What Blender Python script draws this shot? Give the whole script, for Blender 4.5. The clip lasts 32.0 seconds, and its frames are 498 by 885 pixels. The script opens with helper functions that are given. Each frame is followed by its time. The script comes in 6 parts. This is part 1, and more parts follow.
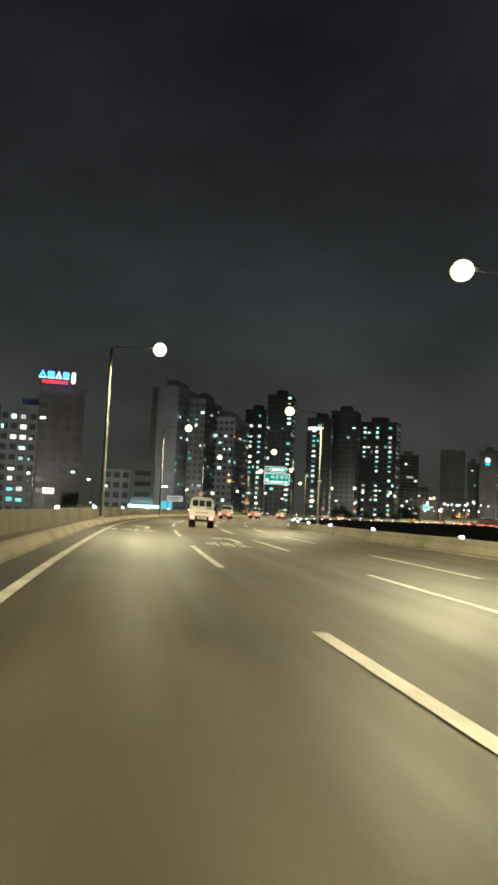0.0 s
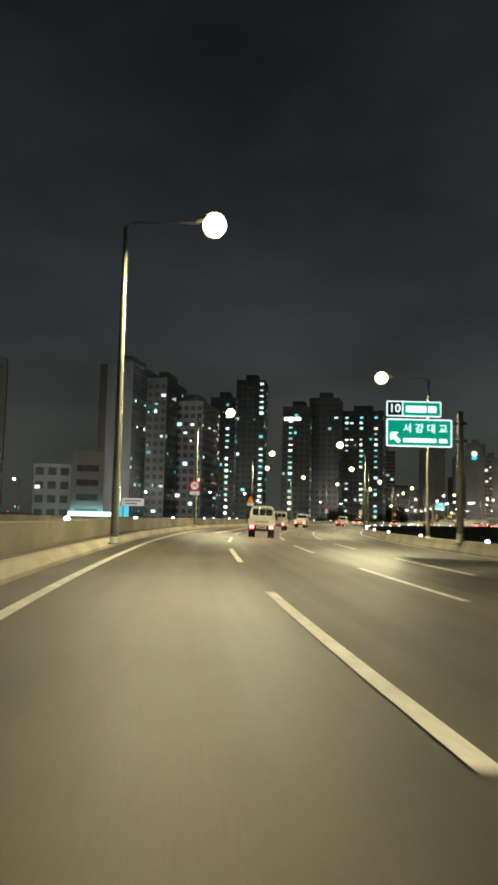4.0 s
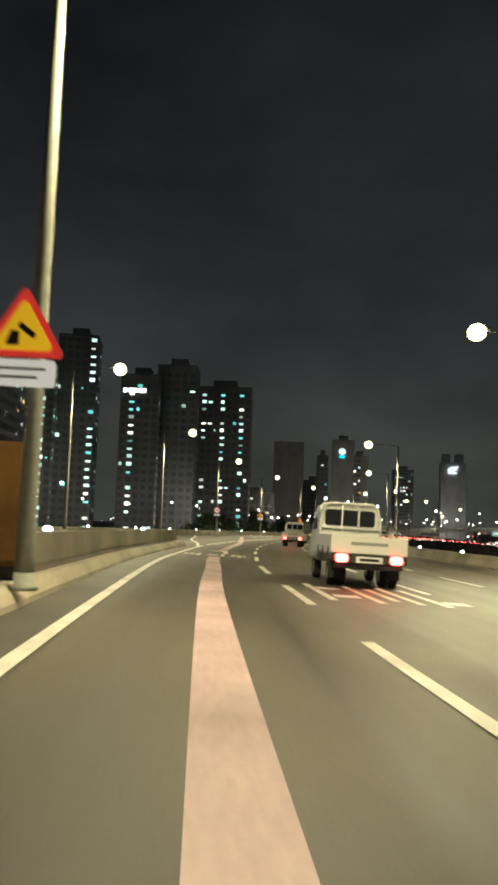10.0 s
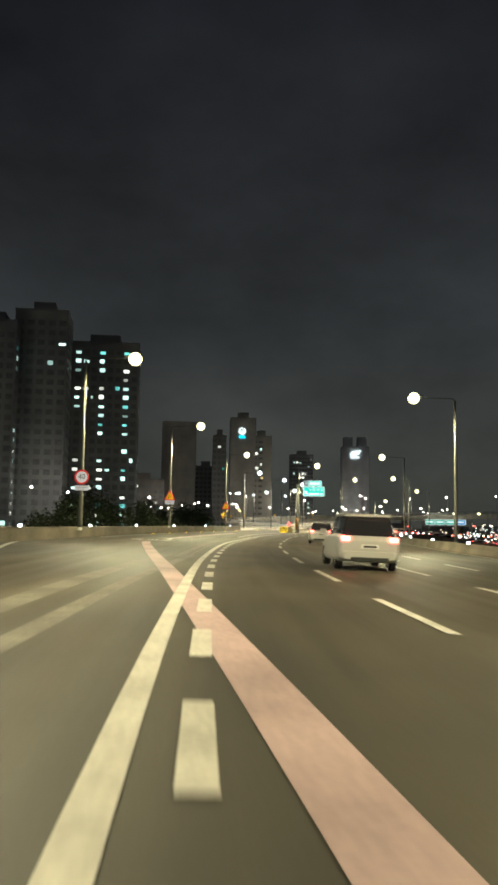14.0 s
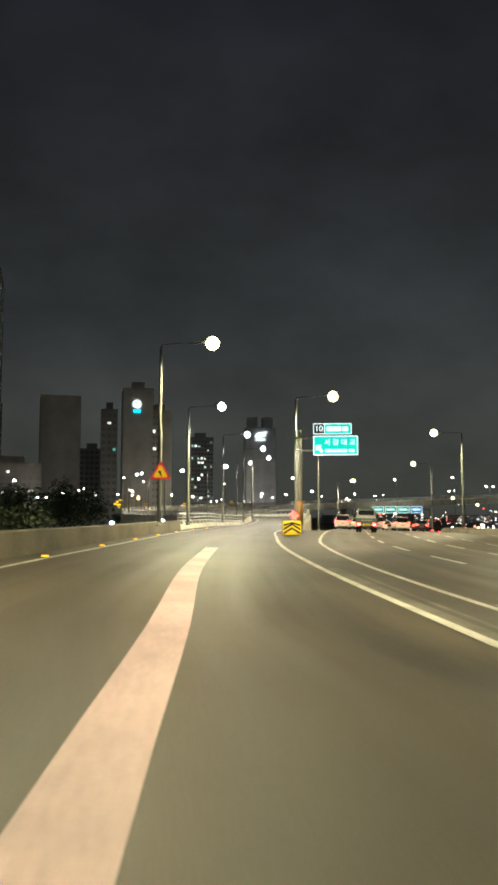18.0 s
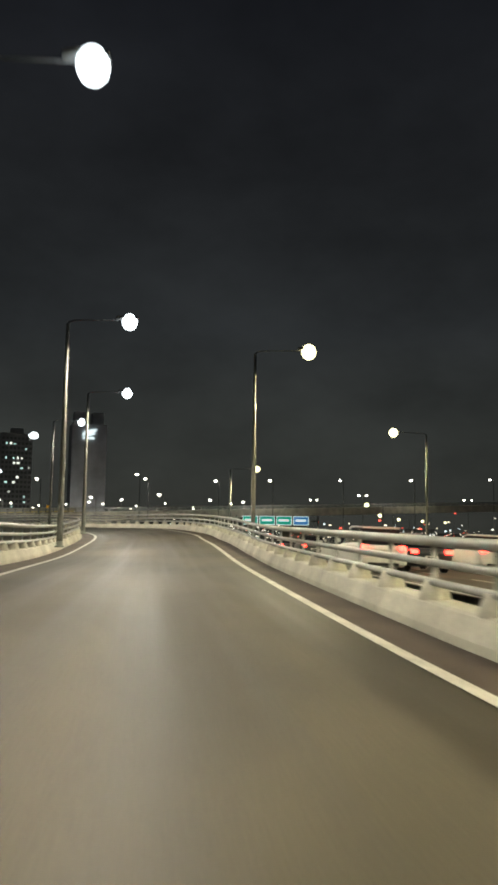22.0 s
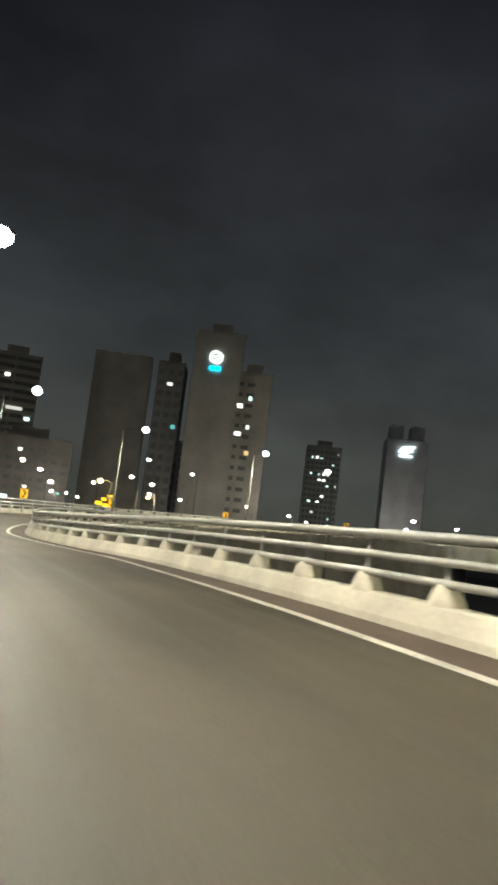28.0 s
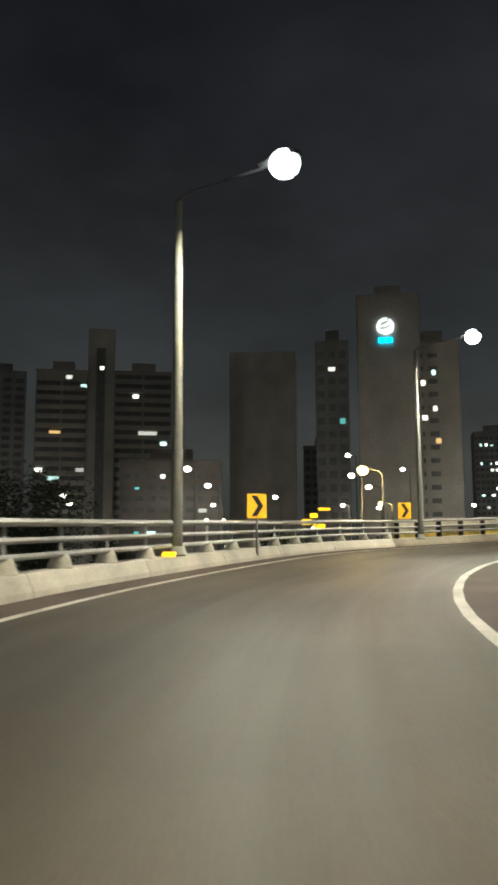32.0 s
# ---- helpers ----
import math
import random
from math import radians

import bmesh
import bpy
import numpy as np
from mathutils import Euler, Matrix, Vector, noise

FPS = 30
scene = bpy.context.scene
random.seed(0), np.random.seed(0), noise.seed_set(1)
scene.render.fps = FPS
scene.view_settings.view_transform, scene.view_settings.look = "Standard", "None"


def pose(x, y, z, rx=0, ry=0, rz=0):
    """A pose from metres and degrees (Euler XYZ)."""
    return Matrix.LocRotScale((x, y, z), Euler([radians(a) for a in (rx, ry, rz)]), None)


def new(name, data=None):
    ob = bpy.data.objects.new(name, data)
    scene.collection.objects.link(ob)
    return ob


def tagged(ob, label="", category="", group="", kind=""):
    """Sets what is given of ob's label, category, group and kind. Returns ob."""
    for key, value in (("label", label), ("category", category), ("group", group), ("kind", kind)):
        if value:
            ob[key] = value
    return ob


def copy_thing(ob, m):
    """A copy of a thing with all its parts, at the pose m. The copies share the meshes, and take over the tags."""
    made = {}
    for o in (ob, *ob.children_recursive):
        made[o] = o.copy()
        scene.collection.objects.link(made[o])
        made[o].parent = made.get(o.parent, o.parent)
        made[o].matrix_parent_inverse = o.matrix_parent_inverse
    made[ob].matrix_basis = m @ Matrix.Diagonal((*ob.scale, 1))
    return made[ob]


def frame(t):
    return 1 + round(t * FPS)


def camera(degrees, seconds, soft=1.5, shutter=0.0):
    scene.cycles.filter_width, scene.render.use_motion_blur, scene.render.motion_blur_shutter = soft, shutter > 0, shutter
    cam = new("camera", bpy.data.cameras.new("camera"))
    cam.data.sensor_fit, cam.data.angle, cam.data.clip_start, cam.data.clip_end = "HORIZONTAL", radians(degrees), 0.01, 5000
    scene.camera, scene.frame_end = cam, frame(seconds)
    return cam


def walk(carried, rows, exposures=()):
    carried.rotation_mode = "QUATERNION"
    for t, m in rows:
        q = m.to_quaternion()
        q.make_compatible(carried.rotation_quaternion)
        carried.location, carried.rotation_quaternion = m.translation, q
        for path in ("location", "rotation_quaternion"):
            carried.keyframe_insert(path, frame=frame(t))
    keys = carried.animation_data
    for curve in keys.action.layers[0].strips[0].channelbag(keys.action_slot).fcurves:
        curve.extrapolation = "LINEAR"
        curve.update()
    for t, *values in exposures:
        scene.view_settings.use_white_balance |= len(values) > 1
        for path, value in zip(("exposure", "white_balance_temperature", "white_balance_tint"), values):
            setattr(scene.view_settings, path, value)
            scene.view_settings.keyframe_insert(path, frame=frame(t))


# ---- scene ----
cam = camera(34.43, 32.0, soft=3.2, shutter=0.4)
PATH = [
    (0.0, pose(0.00, -0.00, 1.149, 94.93, -2.74, -0.20)),
    (0.5, pose(-1.23, 8.00, 1.146, 95.16, -2.55, -0.35)),
    (1.0, pose(-2.31, 16.07, 1.147, 95.22, -2.33, -0.66)),
    (1.5, pose(-3.38, 24.27, 1.151, 95.25, -2.11, -0.93)),
    (2.0, pose(-4.31, 32.49, 1.152, 95.33, -1.85, -1.24)),
    (2.5, pose(-5.16, 40.66, 1.154, 95.43, -1.70, -1.53)),
    (3.0, pose(-5.94, 48.88, 1.152, 95.41, -1.58, -2.17)),
    (3.5, pose(-6.60, 57.16, 1.151, 95.38, -1.46, -2.84)),
    (4.0, pose(-7.12, 65.49, 1.149, 95.36, -1.35, -3.54)),
    (4.5, pose(-7.45, 73.87, 1.150, 95.35, -1.26, -4.26)),
    (5.0, pose(-7.55, 82.30, 1.154, 95.64, -1.35, -5.35)),
    (5.5, pose(-7.46, 90.79, 1.158, 95.87, -1.44, -6.58)),
    (6.0, pose(-7.29, 99.31, 1.159, 96.02, -1.60, -7.66)),
    (6.5, pose(-6.96, 107.92, 1.159, 96.10, -1.70, -8.76)),
    (7.0, pose(-6.43, 116.52, 1.158, 96.20, -1.79, -9.62)),
    (7.5, pose(-5.72, 125.06, 1.159, 96.18, -1.73, -10.64)),
    (8.0, pose(-4.87, 133.52, 1.158, 96.13, -1.83, -11.97)),
    (8.5, pose(-3.86, 141.93, 1.155, 96.04, -1.87, -12.83)),
    (9.0, pose(-2.71, 150.28, 1.150, 96.02, -1.87, -13.69)),
    (9.5, pose(-1.48, 158.58, 1.143, 96.02, -1.93, -14.94)),
    (10.0, pose(0.05, 166.77, 1.141, 96.17, -1.97, -15.86)),
    (10.5, pose(1.71, 174.86, 1.143, 96.18, -1.97, -17.20)),
    (11.0, pose(3.50, 182.88, 1.145, 96.06, -1.98, -18.43)),
    (11.5, pose(5.48, 190.88, 1.146, 96.04, -1.98, -19.35)),
    (12.0, pose(7.61, 198.90, 1.144, 95.96, -1.82, -20.44)),
    (12.5, pose(9.82, 206.82, 1.140, 95.77, -1.58, -21.44)),
    (13.0, pose(12.00, 214.62, 1.138, 95.63, -1.42, -22.46)),
    (13.5, pose(14.08, 222.31, 1.141, 95.81, -1.13, -23.20)),
    (14.0, pose(16.30, 230.13, 1.145, 95.78, -0.92, -24.16)),
    (14.5, pose(18.66, 238.04, 1.148, 95.73, -0.71, -25.14)),
    (15.0, pose(21.16, 246.00, 1.150, 95.66, -0.52, -26.12)),
    (15.5, pose(23.81, 253.97, 1.151, 95.58, -0.34, -27.10)),
    (16.0, pose(26.60, 261.92, 1.151, 95.37, -0.32, -28.10)),
    (16.5, pose(29.61, 269.68, 1.156, 95.13, -0.41, -28.89)),
    (17.0, pose(32.66, 277.28, 1.165, 95.06, -0.25, -29.87)),
    (17.5, pose(35.88, 284.71, 1.173, 95.12, -0.17, -31.04)),
    (18.0, pose(39.22, 292.14, 1.178, 95.17, -0.09, -32.20)),
    (18.5, pose(42.92, 299.34, 1.179, 95.16, -0.13, -33.43)),
    (19.0, pose(46.66, 306.42, 1.176, 95.25, -0.14, -35.31)),
    (19.5, pose(50.70, 313.37, 1.170, 95.40, -0.28, -37.20)),
    (20.0, pose(54.88, 320.28, 1.162, 95.43, -0.38, -38.93)),
    (20.5, pose(59.28, 327.10, 1.154, 95.48, -0.44, -40.88)),
    (21.0, pose(63.81, 333.76, 1.148, 95.69, -0.70, -42.19)),
    (21.5, pose(68.45, 340.24, 1.145, 95.80, -0.64, -43.39)),
    (22.0, pose(73.17, 346.51, 1.144, 96.07, -0.84, -44.58)),
    (22.5, pose(77.87, 352.61, 1.147, 96.40, -1.35, -45.64)),
    (23.0, pose(82.50, 358.53, 1.151, 97.04, -2.19, -46.46)),
    (23.5, pose(86.98, 364.24, 1.156, 97.58, -3.10, -46.96)),
    (24.0, pose(91.20, 369.82, 1.183, 97.81, -3.62, -47.23)),
    (24.5, pose(95.15, 375.22, 1.287, 97.74, -3.90, -46.67)),
    (25.0, pose(98.85, 380.40, 1.429, 97.78, -4.42, -44.12)),
    (25.5, pose(102.22, 385.44, 1.580, 97.81, -4.95, -41.44)),
    (26.0, pose(105.21, 390.39, 1.717, 97.84, -5.48, -38.64)),
    (26.5, pose(107.76, 395.28, 1.813, 97.79, -6.18, -35.72)),
    (27.0, pose(109.81, 400.24, 1.864, 97.47, -6.69, -31.10)),
    (27.5, pose(111.31, 405.28, 1.865, 97.21, -6.93, -27.19)),
    (28.0, pose(112.35, 410.45, 1.853, 96.95, -6.85, -23.14)),
    (28.5, pose(113.07, 415.80, 1.864, 96.63, -6.58, -19.30)),
    (29.0, pose(113.58, 421.34, 1.874, 96.51, -6.10, -16.14)),
    (29.5, pose(113.69, 427.07, 1.913, 96.97, -5.34, -13.68)),
    (30.0, pose(113.61, 432.77, 1.982, 97.03, -4.83, -10.87)),
    (30.5, pose(113.50, 438.44, 1.976, 97.17, -3.36, -9.87)),
    (31.0, pose(113.60, 443.95, 1.995, 97.44, -2.04, -9.44)),
    (31.5, pose(114.12, 449.24, 2.066, 97.34, -0.91, -10.53)),
    (32.0, pose(115.01, 454.29, 2.116, 97.58, 0.26, -13.32)),
]
EXPOSURE = [(0.0, 0.25), (1.0, -0.20), (2.0, 0.15), (5.0, 0.25), (6.0, 0.10), (7.0, 0.10), (8.0, 0.25), (9.0, 0.00), (10.0, 0.10), (11.0, 0.25), (12.0, 0.15), (13.0, 0.15), (16.0, 0.40), (17.0, 0.25),
            (18.0, 0.30), (19.0, 0.22), (20.0, -0.42), (21.0, -0.78), (22.0, -0.25), (23.0, 0.18), (24.0, 0.18), (27.0, 0.10), (28.0, 0.50), (29.0, 0.45), (30.0, 0.55), (31.0, 0.60), (32.0, 0.30)]
walk(cam, PATH, EXPOSURE)

# ---- world and exposure ----
world = bpy.data.worlds.new("night_sky")
scene.world = world
world.use_nodes = True
wn, wl = world.node_tree.nodes, world.node_tree.links
wn.clear()
w_out = wn.new("ShaderNodeOutputWorld")
w_bg = wn.new("ShaderNodeBackground")
w_co = wn.new("ShaderNodeTexCoord")
w_sep = wn.new("ShaderNodeSeparateXYZ")
w_ramp = wn.new("ShaderNodeValToRGB")
w_noise = wn.new("ShaderNodeTexNoise")
w_map = wn.new("ShaderNodeMapping")
w_cloud = wn.new("ShaderNodeMapRange")
w_mul = wn.new("ShaderNodeMixRGB")
w_mul.blend_type = "MULTIPLY"
w_mul.inputs[0].default_value = 1.0
els = w_ramp.color_ramp.elements
els[0].position, els[0].color = 0.0, (0.0400, 0.0420, 0.0360, 1)
els[1].position, els[1].color = 0.62, (0.0084, 0.0094, 0.0124, 1)
for where, tint in ((0.10, (0.0370, 0.0405, 0.0370, 1)), (0.24, (0.0245, 0.0275, 0.0290, 1)), (0.42, (0.0150, 0.0165, 0.0185, 1))):
    e = els.new(where)
    e.color = tint
w_map.inputs["Scale"].default_value = (1.0, 1.0, 1.8)
w_noise.inputs["Scale"].default_value = 3.0
w_noise.inputs["Detail"].default_value = 6.0
w_noise.inputs["Roughness"].default_value = 0.55
w_cloud.inputs[1].default_value, w_cloud.inputs[2].default_value = 0.3, 0.72
w_cloud.inputs[3].default_value, w_cloud.inputs[4].default_value = 0.66, 1.4
wl.new(w_co.outputs["Generated"], w_sep.inputs[0])
wl.new(w_sep.outputs["Z"], w_ramp.inputs[0])
wl.new(w_co.outputs["Generated"], w_map.inputs["Vector"])
wl.new(w_map.outputs[0], w_noise.inputs["Vector"])
wl.new(w_noise.outputs[0], w_cloud.inputs[0])
wl.new(w_ramp.outputs[0], w_mul.inputs[1])
wl.new(w_cloud.outputs[0], w_mul.inputs[2])
wl.new(w_mul.outputs[0], w_bg.inputs["Color"])
w_dot = wn.new("ShaderNodeVectorMath")
w_dot.operation = "DOT_PRODUCT"
w_dot.inputs[1].default_value = (0.64, 0.77, 0.0)
w_glow = wn.new("ShaderNodeMapRange")
w_glow.inputs[1].default_value, w_glow.inputs[2].default_value = 0.6, 1.0
w_glow.inputs[3].default_value, w_glow.inputs[4].default_value = 0.88, 1.08
wl.new(w_co.outputs["Generated"], w_dot.inputs[0])
wl.new(w_dot.outputs["Value"], w_glow.inputs[0])
wl.new(w_glow.outputs[0], w_bg.inputs["Strength"])
wl.new(w_bg.outputs[0], w_out.inputs["Surface"])


# ---- materials ----
def material(name, colour, rough=0.7, metal=0.0, grain=0.15, grain_scale=8.0, stain=0.25, stain_scale=0.6, bump=0.1, spec=0.5, varied=0.0):
    """A surface with variation at two scales and fine relief, in metres."""
    m = bpy.data.materials.new(name)
    m.use_nodes = True
    n, l = m.node_tree.nodes, m.node_tree.links
    b = n["Principled BSDF"]
    b.inputs["Roughness"].default_value = rough
    b.inputs["Metallic"].default_value = metal
    b.inputs["Specular IOR Level"].default_value = spec
    co = n.new("ShaderNodeTexCoord")
    big, fine = n.new("ShaderNodeTexNoise"), n.new("ShaderNodeTexNoise")
    big.inputs["Scale"].default_value, big.inputs["Detail"].default_value = stain_scale, 5.0
    fine.inputs["Scale"].default_value, fine.inputs["Detail"].default_value = grain_scale, 4.0
    l.new(co.outputs["Object"], big.inputs["Vector"])
    l.new(co.outputs["Object"], fine.inputs["Vector"])
    a, c = n.new("ShaderNodeMapRange"), n.new("ShaderNodeMapRange")
    for node, amount in ((a, stain), (c, grain)):
        node.inputs[1].default_value, node.inputs[2].default_value = 0.3, 0.7
        node.inputs[3].default_value, node.inputs[4].default_value = 1 - amount, 1 + amount
    l.new(big.outputs[0], a.inputs[0])
    l.new(fine.outputs[0], c.inputs[0])
    mul = n.new("ShaderNodeMath")
    mul.operation = "MULTIPLY"
    l.new(a.outputs[0], mul.inputs[0])
    l.new(c.outputs[0], mul.inputs[1])
    last = mul
    if varied:
        info, mr, again = n.new("ShaderNodeObjectInfo"), n.new("ShaderNodeMapRange"), n.new("ShaderNodeMath")
        mr.inputs[3].default_value, mr.inputs[4].default_value = 1 - varied, 1 + varied
        again.operation = "MULTIPLY"
        l.new(info.outputs["Random"], mr.inputs[0])
        l.new(mr.outputs[0], again.inputs[0])
        l.new(mul.outputs[0], again.inputs[1])
        last = again
    tint = n.new("ShaderNodeVectorMath")
    tint.operation = "SCALE"
    tint.inputs[0].default_value = colour[:3]
    l.new(last.outputs[0], tint.inputs["Scale"])
    l.new(tint.outputs[0], b.inputs["Base Color"])
    if bump:
        bm_node = n.new("ShaderNodeBump")
        bm_node.inputs["Strength"].default_value = bump
        bm_node.inputs["Distance"].default_value = 0.02
        l.new(fine.outputs[0], bm_node.inputs["Height"])
        l.new(bm_node.outputs[0], b.inputs["Normal"])
    return m


def glowing(name, colour, strength, varied=0.0):
    m = bpy.data.materials.new(name)
    m.use_nodes = True
    n, l = m.node_tree.nodes, m.node_tree.links
    b = n["Principled BSDF"]
    b.inputs["Base Color"].default_value = (*colour, 1)
    b.inputs["Emission Color"].default_value = (*colour, 1)
    b.inputs["Emission Strength"].default_value = strength
    b.inputs["Roughness"].default_value = 0.4
    if varied:
        info, mr = n.new("ShaderNodeObjectInfo"), n.new("ShaderNodeMapRange")
        mr.inputs[3].default_value, mr.inputs[4].default_value = strength * (1 - varied), strength * (1 + varied)
        l.new(info.outputs["Random"], mr.inputs[0])
        l.new(mr.outputs[0], b.inputs["Emission Strength"])
    return m


def glowing_islands(name, colours, strength):
    """Lights of several tints in one mesh."""
    m = bpy.data.materials.new(name)
    m.use_nodes = True
    n, l = m.node_tree.nodes, m.node_tree.links
    b = n["Principled BSDF"]
    geo, ramp = n.new("ShaderNodeNewGeometry"), n.new("ShaderNodeValToRGB")
    ramp.color_ramp.interpolation = "CONSTANT"
    e = ramp.color_ramp.elements
    e[0].color, e[1].color = (*colours[0], 1), (*colours[-1], 1)
    e[1].position = 1 - 1 / len(colours)
    for i, c in enumerate(colours[1:-1]):
        k = e.new((i + 1) / len(colours))
        k.color = (*c, 1)
    l.new(geo.outputs["Random Per Island"], ramp.inputs[0])
    l.new(ramp.outputs[0], b.inputs["Emission Color"])
    l.new(ramp.outputs[0], b.inputs["Base Color"])
    b.inputs["Emission Strength"].default_value = strength
    return m


def asphalt(name, colour):
    """Road surface: darker wheel tracks and streaks along the way, from u across and v along in metres."""
    m = material(name, colour, 0.6, grain=0.25, grain_scale=45, stain=0.42, stain_scale=0.14, bump=0.05)
    n, l = m.node_tree.nodes, m.node_tree.links
    b = n["Principled BSDF"]
    base = b.inputs["Base Color"].links[0].from_socket
    uv, sep = n.new("ShaderNodeUVMap"), n.new("ShaderNodeSeparateXYZ")
    uv.uv_map = "across_along"
    l.new(uv.outputs[0], sep.inputs[0])
    ang, cos_, track = n.new("ShaderNodeMath"), n.new("ShaderNodeMath"), n.new("ShaderNodeMapRange")
    ang.operation, cos_.operation = "MULTIPLY", "COSINE"
    ang.inputs[1].default_value = math.tau / 1.65
    l.new(sep.outputs["X"], ang.inputs[0])
    l.new(ang.outputs[0], cos_.inputs[0])
    track.inputs[1].default_value, track.inputs[2].default_value = -1, 1
    track.inputs[3].default_value, track.inputs[4].default_value = 0.88, 1.1
    l.new(cos_.outputs[0], track.inputs[0])
    mp, streak, amount = n.new("ShaderNodeMapping"), n.new("ShaderNodeTexNoise"), n.new("ShaderNodeMapRange")
    mp.inputs["Scale"].default_value = (1.6, 0.035, 1.0)
    streak.inputs["Scale"].default_value, streak.inputs["Detail"].default_value = 1.0, 6.0
    l.new(uv.outputs[0], mp.inputs["Vector"])
    l.new(mp.outputs[0], streak.inputs["Vector"])
    amount.inputs[1].default_value, amount.inputs[2].default_value = 0.3, 0.7
    amount.inputs[3].default_value, amount.inputs[4].default_value = 0.66, 1.34
    l.new(streak.outputs[0], amount.inputs[0])
    mp2, patch, worn = n.new("ShaderNodeMapping"), n.new("ShaderNodeTexNoise"), n.new("ShaderNodeMapRange")
    mp2.inputs["Scale"].default_value = (0.42, 0.11, 1.0)
    patch.inputs["Scale"].default_value, patch.inputs["Detail"].default_value, patch.inputs["Distortion"].default_value = 1.0, 3.0, 0.6
    l.new(uv.outputs[0], mp2.inputs["Vector"])
    l.new(mp2.outputs[0], patch.inputs["Vector"])
    worn.inputs[1].default_value, worn.inputs[2].default_value = 0.36, 0.64
    worn.inputs[3].default_value, worn.inputs[4].default_value = 0.74, 1.26
    l.new(patch.outputs[0], worn.inputs[0])
    both = n.new("ShaderNodeMath")
    both.operation = "MULTIPLY"
    l.new(amount.outputs[0], both.inputs[0])
    l.new(worn.outputs[0], both.inputs[1])
    mul, tint = n.new("ShaderNodeMath"), n.new("ShaderNodeVectorMath")
    mul.operation, tint.operation = "MULTIPLY", "SCALE"
    l.new(track.outputs[0], mul.inputs[0])
    l.new(both.outputs[0], mul.inputs[1])
    l.new(base, tint.inputs[0])
    l.new(mul.outputs[0], tint.inputs["Scale"])
    l.new(tint.outputs[0], b.inputs["Base Color"])
    rough = n.new("ShaderNodeMapRange")
    rough.inputs[1].default_value, rough.inputs[2].default_value = 0.3, 0.7
    rough.inputs[3].default_value, rough.inputs[4].default_value = 0.5, 0.68
    l.new(streak.outputs[0], rough.inputs[0])
    l.new(rough.outputs[0], b.inputs["Roughness"])
    return m


ASPHALT = asphalt("asphalt", (0.056, 0.0475, 0.031))
GUTTER = material("gutter_asphalt", (0.068, 0.047, 0.034), 0.75, grain=0.25, grain_scale=30, stain=0.35, stain_scale=0.5, bump=0.08)
ASPHALT_PATCH = material("asphalt_patch", (0.060, 0.053, 0.041), 0.6, grain=0.22, grain_scale=45, stain=0.3, stain_scale=0.4, bump=0.10)
CONCRETE = material("concrete", (0.56, 0.53, 0.44), 0.85, grain=0.1, grain_scale=14, stain=0.22, stain_scale=0.7, bump=0.15, varied=0.07)
WALL_CONCRETE = material("wall_concrete", (0.175, 0.155, 0.112), 0.88, grain=0.15, grain_scale=9, stain=0.35, stain_scale=0.35, bump=0.2)
PAINT = material("road_paint_white", (0.56, 0.545, 0.49), 0.6, grain=0.2, grain_scale=18, stain=0.24, stain_scale=1.2, bump=0.1)
WORN_PAINT = material("road_paint_worn", (0.15, 0.142, 0.118), 0.7, grain=0.3, grain_scale=22, stain=0.35, stain_scale=0.8, bump=0.05)
PINK = material("road_paint_pink", (0.46, 0.33, 0.335), 0.6, grain=0.18, grain_scale=16, stain=0.32, stain_scale=0.5, bump=0.1)
BARRIER_CONCRETE = material("barrier_concrete", (0.33, 0.295, 0.22), 0.88, grain=0.14, grain_scale=10, stain=0.3, stain_scale=0.3, bump=0.2)
STEEL = material("galvanised_steel", (0.40, 0.40, 0.375), 0.45, 0.4, grain=0.12, grain_scale=10, stain=0.2, bump=0.05)
POLE = material("painted_pole", (0.22, 0.22, 0.19), 0.7, 0.0, grain=0.1, grain_scale=12, stain=0.15, bump=0.03)
DARK_METAL = material("dark_metal", (0.05, 0.05, 0.05), 0.5, 0.4, bump=0.03)
GROUND = material("city_ground", (0.014, 0.016, 0.011), 0.95, grain=0.4, grain_scale=1.5, stain=0.5, stain_scale=0.03, bump=0.3)
BOARD_GREY = material("weathered_board", (0.40, 0.37, 0.29), 0.8, grain=0.12, grain_scale=6, stain=0.3, stain_scale=0.9, bump=0.1, varied=0.12)
BOARD_YELLOW = material("faded_yellow_board", (0.72, 0.56, 0.13), 0.75, grain=0.1, grain_scale=6, stain=0.35, stain_scale=0.8, bump=0.1, varied=0.15)
LAMP_WARM = glowing("sodium_white_lens", (1.0, 0.93, 0.50), 5.0)
LAMP_COOL = glowing("led_white_lens", (0.86, 0.96, 1.0), 6)
LAMP_FAR = glowing("far_lamp_lens", (1.0, 0.95, 0.82), 16, 0.4)
DELINEATOR = glowing("delineator_led", (0.75, 0.88, 1.0), 10)


# ---- small builders ----
def part(name, bm, mat, parent=None, label=""):
    me = bpy.data.meshes.new(name)
    bm.normal_update()
    bm.to_mesh(me)
    bm.free()
    if mat is not None:
        me.materials.append(mat)
    ob = new(name, me)
    if parent is not None:
        ob.parent = parent
    if label:
        ob["label"] = label
    return ob


def thing(name, m, label, category, group="", kind=""):
    e = new(name)
    e.matrix_basis = m
    return tagged(e, label, category, group, kind)


